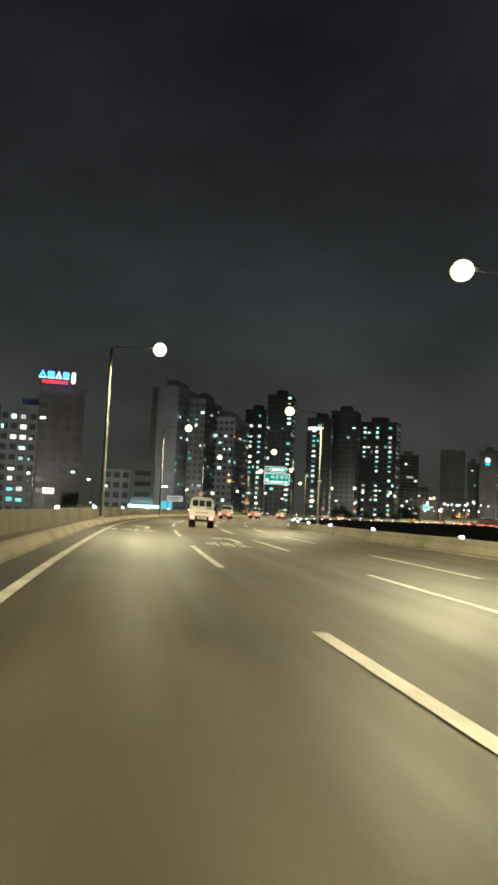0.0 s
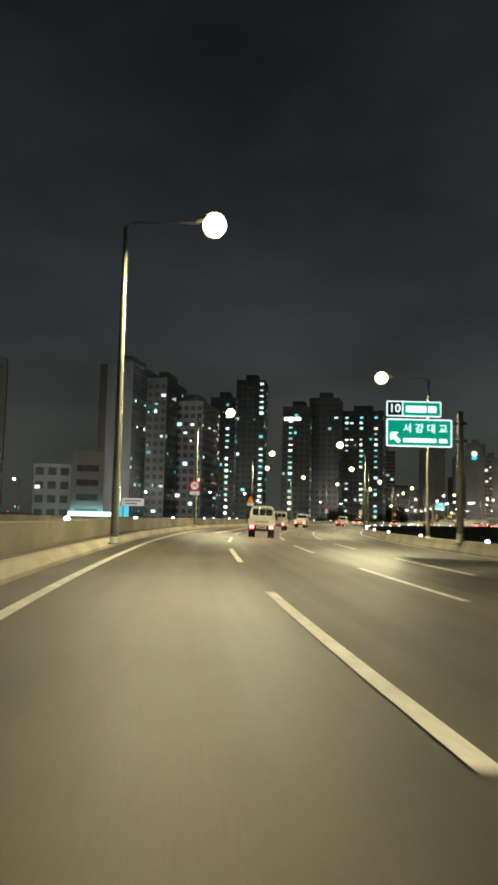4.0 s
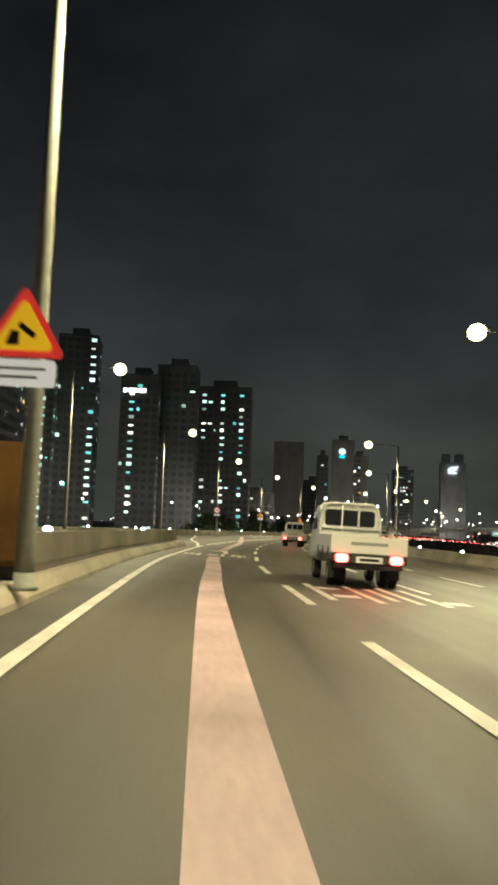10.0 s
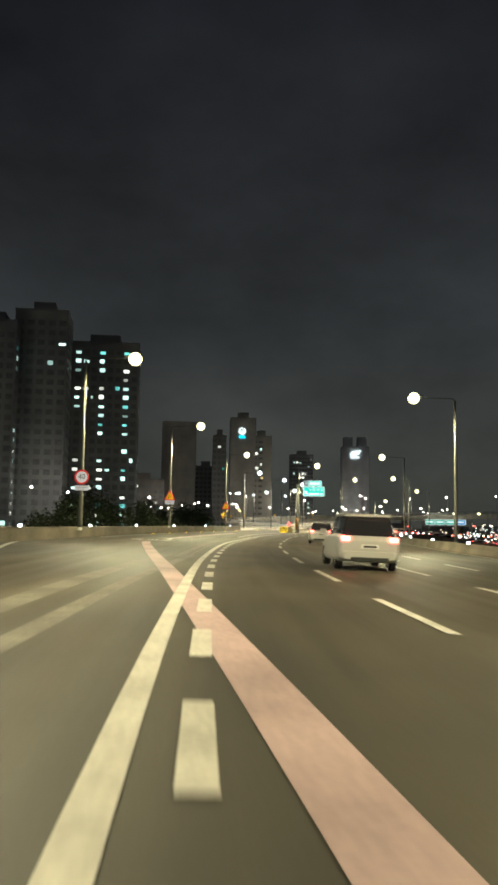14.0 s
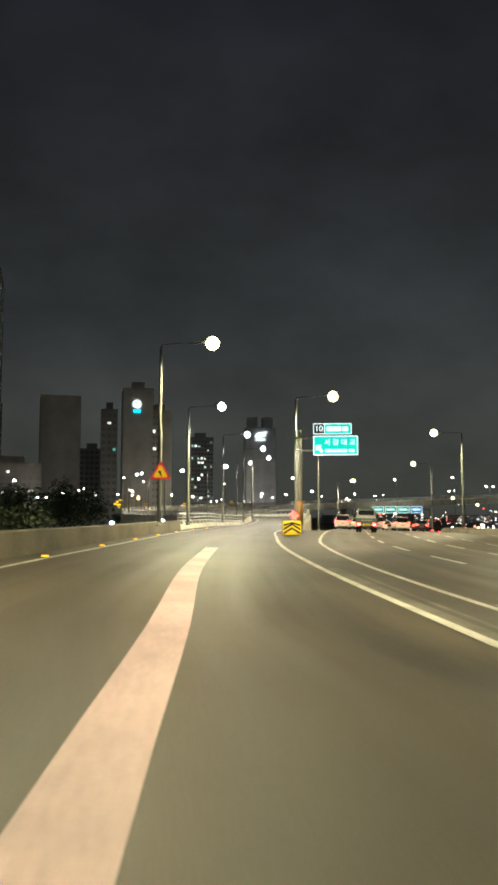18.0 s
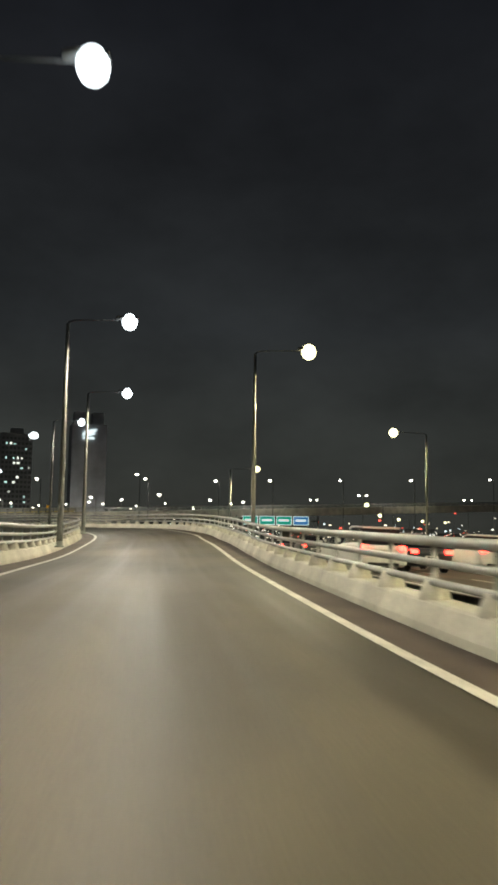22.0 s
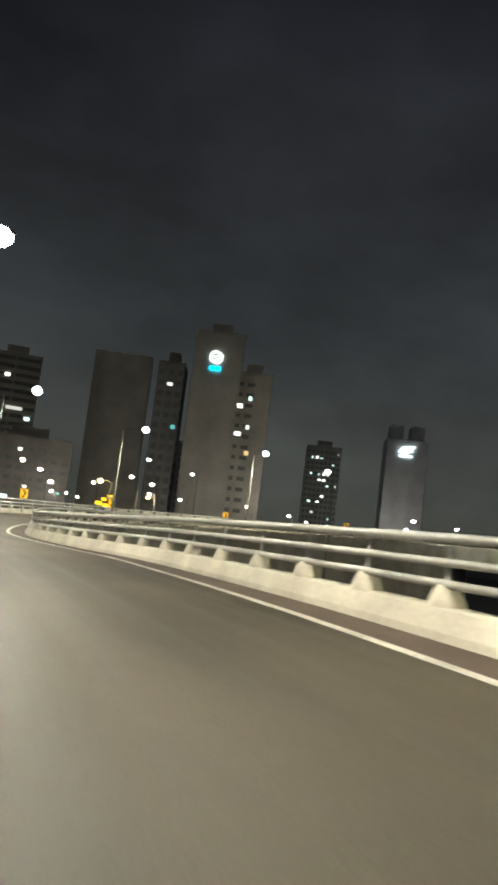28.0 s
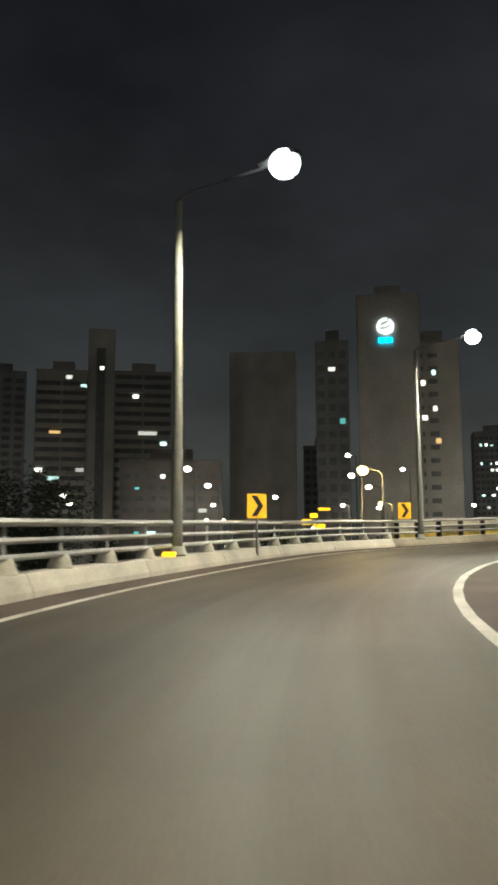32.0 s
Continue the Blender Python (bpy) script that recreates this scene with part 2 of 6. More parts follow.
def box(bm, x0, y0, z0, x1, y1, z1, bevel=0.0):
    """A box between two corners, its upright and top edges taken off by bevel."""
    vs = [bm.verts.new(c) for c in ((x0, y0, z0), (x1, y0, z0), (x1, y1, z0), (x0, y1, z0), (x0, y0, z1), (x1, y0, z1), (x1, y1, z1), (x0, y1, z1))]
    fs = [bm.faces.new([vs[i] for i in q]) for q in ((3, 2, 1, 0), (4, 5, 6, 7), (0, 1, 5, 4), (1, 2, 6, 5), (2, 3, 7, 6), (3, 0, 4, 7))]
    if bevel:
        es = {e for f in fs for e in f.edges}
        bmesh.ops.bevel(bm, geom=list(es), offset=bevel, segments=2, affect="EDGES")
    return bm


def tube(bm, stations, sides=10, cap=True):
    """A round bar through stations of (place, radius)."""
    rings = []
    pts = [Vector(p) for p, _ in stations]
    for i, (p, r) in enumerate(stations):
        d = (pts[min(i + 1, len(pts) - 1)] - pts[max(i - 1, 0)]).normalized()
        side = d.cross(Vector((0, 0, 1)))
        side = Vector((1, 0, 0)) if side.length < 1e-3 else side.normalized()
        up = side.cross(d)
        rings.append([bm.verts.new(pts[i] + r * (math.cos(k * math.tau / sides) * side + math.sin(k * math.tau / sides) * up)) for k in range(sides)])
    for a, b in zip(rings, rings[1:]):
        for k in range(sides):
            f = bm.faces.new((a[k], a[(k + 1) % sides], b[(k + 1) % sides], b[k]))
            f.smooth = True
    if cap:
        bm.faces.new(rings[0][::-1])
        bm.faces.new(rings[-1])
    return bm


def prism(bm, outline, z0, z1):
    """An outline in x, y pulled up from z0 to z1."""
    a = [bm.verts.new((x, y, z0)) for x, y in outline]
    b = [bm.verts.new((x, y, z1)) for x, y in outline]
    n = len(outline)
    for i in range(n):
        bm.faces.new((a[i], a[(i + 1) % n], b[(i + 1) % n], b[i]))
    bm.faces.new(b)
    bm.faces.new(a[::-1])
    return bm


class Line:
    """A smooth line through control points in plan, sampled about every step metres."""

    def __init__(self, points, step=2.0):
        p = np.array(points, float)
        ext = np.vstack([2 * p[0] - p[1], p, 2 * p[-1] - p[-2]])
        out = []
        for i in range(1, len(ext) - 2):
            a, b, c, d = ext[i - 1:i + 3]
            n = max(1, int(round(np.linalg.norm(c - b) / step)))
            for k in range(n):
                u = k / n
                out.append(b + 0.5 * u * (c - a) + u * u * (a - 2.5 * b + 2 * c - 0.5 * d) + u ** 3 * (-0.5 * a + 1.5 * b - 1.5 * c + 0.5 * d))
        out.append(p[-1])
        self.p = np.array(out)
        self.s = np.concatenate([[0], np.cumsum(np.linalg.norm(np.diff(self.p, axis=0), axis=1))])
        t = np.gradient(self.p, axis=0)
        self.t = t / np.linalg.norm(t, axis=1)[:, None]

    def at(self, s, off=0.0):
        """The place s metres along, off metres to the right."""
        x, y = np.interp(s, self.s, self.p[:, 0]), np.interp(s, self.s, self.p[:, 1])
        tx, ty = self.way(s)
        return x + off * ty, y - off * tx

    def way(self, s):
        tx, ty = np.interp(s, self.s, self.t[:, 0]), np.interp(s, self.s, self.t[:, 1])
        n = math.hypot(tx, ty)
        return tx / n, ty / n

    def yaw(self, s):
        tx, ty = self.way(s)
        return math.degrees(math.atan2(-tx, ty))

    def near(self, x, y):
        """How far along, and how far to the right, a place lies."""
        i = int(np.argmin((self.p[:, 0] - x) ** 2 + (self.p[:, 1] - y) ** 2))
        tx, ty = self.t[i]
        qx, qy = x - self.p[i, 0], y - self.p[i, 1]
        return self.s[i] + qx * tx + qy * ty, qx * ty - qy * tx


def smooth(a, b, x):
    u = min(max((x - a) / (b - a), 0.0), 1.0)
    return u * u * (3 - 2 * u)


# ---- the plan: lines of the roads ----
# the left edge line of the main road
MAIN = Line([(8, -62), (3.9, -34), (0.6, -12), (-2.8, 9.5), (-5.0, 25.5), (-7.0, 42), (-8.4, 57), (-9.2, 74), (-9.3, 90), (-8.9, 106), (-7.5, 126.6),
             (-5.4, 142.6), (-3.7, 154.3), (-0.7, 170), (3.9, 190.7), (6.9, 201.8), (10.6, 214.3), (15.55, 229.2), (21.05, 243.5), (26.9, 257.6), (35.1, 275.6),
             (43.2, 291), (51.8, 306.6), (60.8, 320.6), (68.8, 331.2), (78, 342.6), (91, 358.2), (106, 376), (121.7, 393.3), (140, 411), (165, 431),
             (200, 455), (250, 482), (320, 510)])
# the driven line, about which the ramp banks
DRIVE = Line([(0, 0), (-2.8, 19.8), (-5.1, 39.7), (-6.8, 59.6), (-7.5, 79.6), (-7.3, 99.6), (-6.2, 119.5), (-4.2, 139.4), (-1.4, 159.2), (2.6, 178.8), (7.4, 198.2),
              (12.8, 217.5), (18.3, 236.8), (24.4, 255.8), (31.5, 274.5), (39.5, 292.8), (49.0, 310.4), (59.5, 327.4), (71.1, 343.7), (83.3, 359.6), (95.4, 375.5),
              (106.2, 392.3), (112.4, 411.2), (113.5, 431.1), (114.5, 451.1), (116.1, 460), (118.5, 467), (121.9, 473), (126.5, 479.3), (132.5, 485), (139.5, 488.5),
              (148, 490), (165, 489.6), (190, 486), (215, 481), (260, 468), (310, 448), (380, 412), (460, 368)])
# foot of the wall along the far left, then of the ramp's outer rail
OUTER = Line([(-22, 105), (-13.7, 150.9), (-5.1, 191.1), (2.0, 215.3), (12.9, 245.8), (25.4, 275.9), (37.3, 299.6), (43.0, 309.2), (50.7, 321.1), (57.4, 331.3), (64.9, 342.0),
              (80.1, 362.1), (92.1, 377.9), (103.65, 393.71), (109.14, 408.71), (110.22, 426.20), (109.6, 441.3), (109.9, 451), (111.0, 457.4), (112.6, 461.9), (114.9, 467.5),
              (116.9, 471.5), (119.8, 476.5), (124.3, 483), (130.5, 488.3), (138, 491.8), (147, 493.4), (165, 493.2), (190, 490.7), (216, 485.8), (261.5, 472.6), (312, 452.2), (382, 416), (462, 372)])
# the ramp's right edge line
INNER = Line([(45.2, 297), (50.7, 307.1), (57.8, 319.1), (65.9, 331.5), (73.1, 342.2), (80.4, 351.7), (87.2, 360.3), (96.65, 372.1), (102.75, 380.2), (107.02, 385.99),
              (112.57, 396.11), (115.76, 407.53), (117.2, 418.91), (117.49, 430.1), (117.34, 434.38), (117.04, 439.09), (116.74, 445.8), (116.97, 450.39), (117.25, 453.08), (117.56, 455.38),
              (118.54, 459.52), (120.39, 464.42), (122.51, 468.54), (125.1, 472.63), (128.67, 477.13), (134.52, 482.17), (141.01, 485.39), (148, 486.5), (165, 486), (190, 483),
              (214.2, 478), (259, 465), (308.8, 445), (378.5, 409), (458.5, 365)])
S0 = MAIN.near(0, 0)[0]


LEAN = [(s, -DRIVE.near(*MAIN.at(s))[1]) for s in np.arange(S0 + 2, S0 + 322, 8.0)]
LEAN_S, LEAN_O = [p[0] for p in LEAN], [p[1] for p in LEAN]


def main_z(s, off):
    """Height of the main road s metres along its left line: it leans to the right and later falls away from the ramp."""
    fall = np.interp(s, [S0 + 30, S0 + 110], [0.012, 0.028])
    return -fall * (off - np.interp(s, LEAN_S, LEAN_O)) - 0.5 * smooth(S0 + 360, S0 + 420, s) - 4.8 * smooth(S0 + 400, S0 + 570, s)


def ramp_z(x, y):
    s, u = DRIVE.near(x, y)
    bank = np.interp(s, [0, 300, 330, 372, 388, 402, 440, 450, 460, 470, 480, 490, 500, 510, 520], [0.028, 0.028, 0.028, 0.040, 0.000, -0.050, -0.046, -0.052, -0.031, -0.003, 0.012, 0.014, 0.018, 0.023, 0.030])
    crest = np.interp(s, [440, 450, 460, 470, 480, 490, 500, 510, 520, 545], [0.0, 0.004, 0.098, 0.112, 0.127, 0.064, -0.018, -0.098, -0.151, 0.0])
    return -bank * u + crest + 0.75 * smooth(388, 432, s) + 0.038 * max(0.0, s - 480) * smooth(476, 492, s)


def road_h(x, y, s=0):
    """The main road right of its left line, the exit lane left of it."""
    sm, off = MAIN.near(x, y)
    return main_z(sm, off) if off > -0.02 and sm < S0 + 300 else ramp_z(x, y)


def loft(bm, rows, uvs=None):
    """Faces between rows of places; uvs: for each place metres across and along."""
    lay = bm.loops.layers.uv.new("across_along") if uvs else None
    vs = [[bm.verts.new(p) for p in row] for row in rows]
    for a, b in zip(vs, vs[1:]):
        for i in range(len(a) - 1):
            bm.faces.new((a[i], a[i + 1], b[i + 1], b[i]))
    if uvs:
        where = {v: uvs[j][i] for j, row in enumerate(vs) for i, v in enumerate(row)}
        for f in bm.faces:
            for lp in f.loops:
                lp[lay].uv = where[lp.vert]
    return bm


def sweep(bm, line, s0, s1, profile, height, step=2.0, close=True):
    """A profile of (right, up) drawn along a line; height(x, y, s) is the ground."""
    n = max(2, int((s1 - s0) / step) + 1)
    rows = []
    for s in np.linspace(s0, s1, n):
        fx, fy = line.at(s, profile[0][0])
        g = height(fx, fy, s)
        rows.append([(*line.at(s, o), g + z) for o, z in profile])
    loft(bm, rows)
    if close:
        bm.verts.ensure_lookup_table()
        k = len(profile)
        bm.faces.new([bm.verts[i] for i in range(k)])
        bm.faces.new([bm.verts[i] for i in range((n - 1) * k, n * k)][::-1])
    bmesh.ops.recalc_face_normals(bm, faces=bm.faces)
    return bm


def main_h(x, y, s):
    return main_z(*MAIN.near(x, y))


def ramp_h(x, y, s=0):
    return ramp_z(x, y)


# ---- ground and roads ----
bm = bmesh.new()
loft(bm, [[(x, y, -7.5 + 0.5 * noise.noise(Vector((x * 0.01, y * 0.01, 0)))) for x in np.linspace(-1600, 2200, 60)] for y in np.linspace(-900, 2600, 56)])
tagged(part("ground", bm, GROUND), "dark low ground with scrub and unlit lots", "ground", kind="structure")

bm = bmesh.new()
rows = []
for s in np.arange(0, MAIN.s[-1], 2.5):
    rows.append([(*MAIN.at(s, o), main_z(s, o)) for o in (0.0, 3.3, 6.6, 9.9, 12.9, 14.8)])
loft(bm, rows, [[(o, s) for o in (0.0, 3.3, 6.6, 9.9, 12.9, 14.8)] for s in np.arange(0, MAIN.s[-1], 2.5)])
tagged(part("road", bm, ASPHALT), "worn dark asphalt main road with four lanes", "road", kind="structure")

# strip between the left line and the wall, up to the end of the wall
WALL_END = S0 + 217.5
bm = bmesh.new()
loft(bm, [[(*MAIN.at(s, o), main_z(s, o)) for o in (-1.6, 0.0)] for s in np.arange(0, WALL_END + 1, 2.5)])
tagged(part("road_shoulder", bm, ASPHALT_PATCH), "narrow dark asphalt gutter beside the wall", "road", kind="structure")

# slip road joining from the far left, then the exit lane and the ramp
bm = bmesh.new()
o0 = OUTER.near(2.0, 215.3)[0]
rows = []
for s in np.arange(0, o0, 2.5):
    x0, y0 = OUTER.at(s, 0)
    sm, off = MAIN.near(x0, y0)
    rows.append([(*MAIN.at(sm, off * k + (1 - k) * -2.5), main_z(sm, off * k + (1 - k) * -2.5) + 0.0) for k in (1.0, 0.5, 0.0)])
loft(bm, rows, [[(4.0 * k, 2.5 * j) for k in (0, 1, 2)] for j in range(len(rows))])
tagged(part("slip_road", bm, ASPHALT), "asphalt slip road behind the low wall", "road", kind="structure")
bm = bmesh.new()
rows = []
m0, apex = MAIN.near(*OUTER.at(o0 - 2.5))[0], MAIN.near(45.2, 297)[0]
right = [MAIN.at(s) for s in np.arange(m0, apex, 2.0)] + [INNER.at(s, 0.85 * smooth(0, 50, s)) for s in np.arange(2, INNER.s[-1], 2.0)]
for x1, y1 in right:
    so = OUTER.near(x1, y1)[0]
    x0, y0 = OUTER.at(so)
    rows.append([(x0 + (x1 - x0) * k, y0 + (y1 - y0) * k, ramp_z(x0 + (x1 - x0) * k, y0 + (y1 - y0) * k)) for k in (0, 0.33, 0.66, 1)])
loft(bm, rows, [[(math.dist(row[0][:2], p[:2]) - 0.5 * math.dist(row[0][:2], row[-1][:2]) + 1.65, 2.0 * j) for p in row] for j, row in enumerate(rows)])
tagged(part("ramp_road", bm, ASPHALT), "asphalt exit lane and curving single-lane ramp", "road", kind="structure")
# wedge of road between the two edge lines at the nose
bm = bmesh.new()
rows = []
for s in np.arange(1, 66, 2.0):
    x, y = INNER.at(s, 0.85 * smooth(0, 50, s))
    sm = MAIN.near(x, y)[0]
    rows.append([(x, y, ramp_z(x, y) - 0.003), (*MAIN.at(sm, 0.05), main_z(sm, 0.05) + 0.003)])
loft(bm, rows)
tagged(part("road_nose", bm, ASPHALT_PATCH), "asphalt nose between main road and ramp", "road", kind="structure")

# ---- walls and rails along the roads ----
bm = bmesh.new()
sweep(bm, MAIN, 0, WALL_END - 1.5, [(-0.75, -0.3), (-0.78, 0.08), (-0.92, 0.26), (-0.97, 0.28), (-1.62, 0.28), (-1.62, -0.3)], main_h)
tagged(part("wall_left_base", bm, BARRIER_CONCRETE), "pale concrete barrier base with sloping face", "barrier", kind="structure")
bm = bmesh.new()
loft(bm, [[(*MAIN.at(s, o), main_z(s, -0.75) + 0.286) for o in (-1.56, -1.12)] for s in np.arange(0, WALL_END - 2, 2.0)])
tagged(part("wall_groove", bm, GUTTER), "dark strip lying on the barrier base along the wall", "wall", kind="structure")
bm = bmesh.new()
sweep(bm, MAIN, 0, WALL_END, [(-1.55, 0.282), (-1.6, 0.86), (-1.64, 0.88), (-1.84, 0.88), (-1.95, -0.3), (-1.63, -0.3), (-1.63, 0.27)], main_h)
tagged(part("wall_left", bm, WALL_CONCRETE), "stained brown-grey concrete parapet wall", "wall", kind="structure")
bm = bmesh.new()
sweep(bm, MAIN, 0, MAIN.s[-1] - 5, [(14.62, -0.3), (14.64, 0.1), (14.78, 0.36), (14.84, 0.60), (14.87, 0.62), (15.08, 0.62), (15.12, -7.5)], main_h)
tagged(part("wall_right", bm, WALL_CONCRETE), "low tan concrete barrier along the road edge", "wall", kind="structure")
so_rail = OUTER.near(65.8, 342.4)[0]
bm = bmesh.new()
sweep(bm, OUTER, 0, so_rail, [(0.0, -0.2), (-0.05, 0.62), (-0.1, 0.66), (-0.38, 0.66), (-0.45, -7.6)], ramp_h)
tagged(part("wall_outer", bm, WALL_CONCRETE), "stained low concrete wall along the slip road", "wall", kind="structure")

KERB_PROFILE = [(0.0, -0.15), (0.03, 0.1), (0.14, 0.34), (0.18, 0.37), (0.55, 0.37)]
POST = bmesh.new()
bell = [(0.0, 0.225, 0.22), (0.04, 0.225, 0.22), (0.12, 0.195, 0.19), (0.22, 0.155, 0.155), (0.25, 0.135, 0.135), (0.26, 0.10, 0.10), (0.262, 0.035, 0.055), (0.78, 0.03, 0.05)]
rings = [[POST.verts.new((w * math.cos(k * math.tau / 12), d * math.sin(k * math.tau / 12), z)) for k in range(12)] for z, w, d in bell]
for lo, hi in zip(rings, rings[1:]):
    for k in range(12):
        POST.faces.new((lo[k], lo[(k + 1) % 12], hi[(k + 1) % 12], hi[k])).smooth = True
POST.faces.new(rings[-1])
POST_MESH = bpy.data.meshes.new("post")
POST.to_mesh(POST_MESH)
POST.free()
POST_MESH.materials.append(CONCRETE)
POST_MESH.materials.append(STEEL)
for poly in POST_MESH.polygons:
    poly.material_index = 1 if poly.center.z > 0.262 else 0


def ring(o, z, ro, rz, n=8):
    return [(o + ro * math.cos(k * math.tau / n), z + rz * math.sin(k * math.tau / n)) for k in range(n + 1)]


def bridge_rail(line, s0, s1, off, side, name, label, foot=-7.6, gap=2.0, length=5.0, kerb=None, post=None):
    """Concrete kerb with stub posts and three steel rails; side 1: the road lies to its left."""
    root = thing(name, Matrix(), label, "bridge railing", kind="structure")
    n = max(1, int((s1 - s0) / length))
    for i in range(n):
        a, b = s0 + (s1 - s0) * i / n, s0 + (s1 - s0) * (i + 1) / n - 0.02
        bm = bmesh.new()
        sweep(bm, line, a, b, [(off + side * o, z) for o, z in KERB_PROFILE + [(0.58, foot)]], ramp_h, 1.2)
        part("kerb", bm, kerb or CONCRETE, root, "grey concrete kerb length" if kerb else "pale concrete kerb length")
    for z, ro, rz in ((0.61, 0.05, 0.052), (0.86, 0.05, 0.052), (1.14, 0.08, 0.07)):
        bm = bmesh.new()
        sweep(bm, line, s0, s1, ring(off + side * 0.26, z, ro, rz), ramp_h, close=False)
        for f in bm.faces:
            f.smooth = True
        part("rail", bm, STEEL, root)
    s = s0 + 0.6
    while s < s1:
        x, y = line.at(s, off + side * 0.32)
        p = new("post", post or POST_MESH)
        p.matrix_basis = pose(x, y, ramp_z(*line.at(s, off)) + 0.36, 0, 0, line.yaw(s))
        p.parent = root
        s += gap
    return root


so_deck, si_deck = OUTER.near(168, 493)[0], INNER.near(168, 485.2)[0]
so_bend = OUTER.near(129.6, 487.7)[0]
bridge_rail(OUTER, so_rail, so_bend, 0.0, -1, "railing_outer", "three-rail steel bridge railing on a pale concrete kerb")
# round the far bend: a greyer kerb, flat dark posts, and boards behind them with a yellow foot
slim = bmesh.new()
box(slim, -0.11, -0.05, 0.0, 0.11, 0.05, 0.80)
SLIM_POST = bpy.data.meshes.new("post")
slim.to_mesh(SLIM_POST)
slim.free()
SLIM_POST.materials.append(DARK_METAL)
bend = bridge_rail(OUTER, so_bend, so_deck, 0.0, -1, "railing_bend", "three-rail steel railing with flat dark posts and pale boards behind", gap=1.7, kerb=BARRIER_CONCRETE, post=SLIM_POST)
s = so_bend + 0.6
while s < so_deck - 2:
    for pname, z0, z1, o, mat, text in (("board", 0.62, 1.07, -0.50, BOARD_GREY, ""), ("foot_board", 0.36, 0.61, -0.49, BOARD_YELLOW, "yellow foot board")):
        bm = bmesh.new()
        sweep(bm, OUTER, s + 0.03, s + 1.66, [(o, z0), (o, z1), (o - 0.04, z1), (o - 0.04, z0)], ramp_h, 0.8)
        part(pname, bm, mat, bend, text)
    s += 1.7
si_rail = INNER.near(70.5, 338.2)[0]
bridge_rail(INNER, si_rail, si_deck, 0.85, 1, "railing_inner", "steel bridge railing with stub concrete posts beside the ramp")
bridge_rail(OUTER, so_deck, OUTER.s[-1] - 2, 0.0, -1, "overpass_railing_outer", "bridge railing on the flyover crossing the main road", -1.3, 6.0, 40.0)
bridge_rail(INNER, si_deck, INNER.s[-1] - 2, 0.85, 1, "overpass_railing_inner", "bridge railing on the flyover beyond the bend", -1.3, 6.0, 40.0)
bm = bmesh.new()
loft(bm, [[(*OUTER.at(so_deck + k), ramp_z(*OUTER.at(so_deck + k)) - 1.2), (*INNER.at(INNER.near(*OUTER.at(so_deck + k))[0], 1.4), ramp_z(*OUTER.at(so_deck + k)) - 1.2)] for k in np.arange(0, OUTER.s[-1] - so_deck, 6)])
tagged(part("overpass_underside", bm, WALL_CONCRETE), "concrete underside of the flyover", "bridge deck", kind="structure")
for x, y in ((196, 486.5), (219, 481.5), (281, 457), (330, 436), (385, 408)):
    bm = bmesh.new()
    tube(bm, [((x, y, -8), 0.9), ((x, y, ramp_z(x, y) - 2.0), 0.9), ((x, y, ramp_z(x, y) - 1.25), 2.0)], 14)
    tagged(part("bridge_pier", bm, WALL_CONCRETE), "round concrete pier under the flyover", "pier", "flyover piers", kind="structure")

# ---- road markings ----
marks = thing("road_markings", Matrix(), "white and pink paint lines on the asphalt", "road marking", kind="structure")
LIFT = 0.018


def stripe(line, s0, s1, off, width, height, mat=PAINT, name="edge_line"):
    bm = bmesh.new()
    n = max(2, int((s1 - s0) / 2.0) + 1)
    rows = []
    for s in np.linspace(s0, s1, n):
        o = off(s) if callable(off) else off
        row = []
        for k in (-0.5, 0.5):
            x, y = line.at(s, o + k * width)
            row.append((x, y, height(x, y, s) + (0.006 if mat is WORN_PAINT else 0.010 if mat is PINK else 0.014)))
        rows.append(row)
    loft(bm, rows)
    return part(name, bm, mat, marks)


stripe(MAIN, 0, S0 + 219, 0.0, 0.17, main_h)
stripe(MAIN, S0 + 221, MAIN.near(47, 299)[0], 0.0, 0.2, main_h)
stripe(MAIN, MAIN.near(47, 299)[0], MAIN.s[-1] - 10, 0.15, 0.15, main_h)
stripe(MAIN, 0, MAIN.s[-1] - 10, 14.4, 0.14, main_h)
stripe(MAIN, 0, S0 + 250, 11.95, 0.14, main_h, WORN_PAINT, "worn_line")
s = S0 + 223
while s < S0 + 312:
    stripe(MAIN, s, s + 1.8, 0.42, 0.2, main_h, name="dotted_line")
    s += 3.6
# long dashes up to the bend, short ones past it: offset, first long end, gap, length, first short start
for off, end, gap, length, short in ((3.34, 25.7, 17.8, 9.2, 137.4), (6.45, 34.2, 17.7, 8.5, 132.8), (9.2, 43.2, 17.3, 8.8, 137.3)):
    e = S0 + end - 4 * gap
    while e < S0 + short - 1:
        if e > 12:
            stripe(MAIN, e - length, e, off, 0.16, main_h, name="lane_dash")
        e += gap
    b = S0 + short
    while b < S0 + 470:
        stripe(MAIN, b, b + 4.5, off, 0.16, main_h, name="lane_dash")
        b += 8.82
stripe(INNER, 0.5, INNER.s[-1] - 3, 0.0, 0.17, ramp_h)
stripe(OUTER, OUTER.near(29, 281)[0], OUTER.s[-1] - 3, 0.85, 0.15, ramp_h)
bm = bmesh.new()
loft(bm, [[(*INNER.at(s, o), ramp_z(*INNER.at(s, o)) + 0.006) for o in (0.06, 0.84)] for s in np.arange(si_rail, si_deck, 1.5)])
tagged(part("road_gutter", bm, GUTTER), "dirty brown gutter strip along the ramp kerb", "road", kind="structure")
bm = bmesh.new()
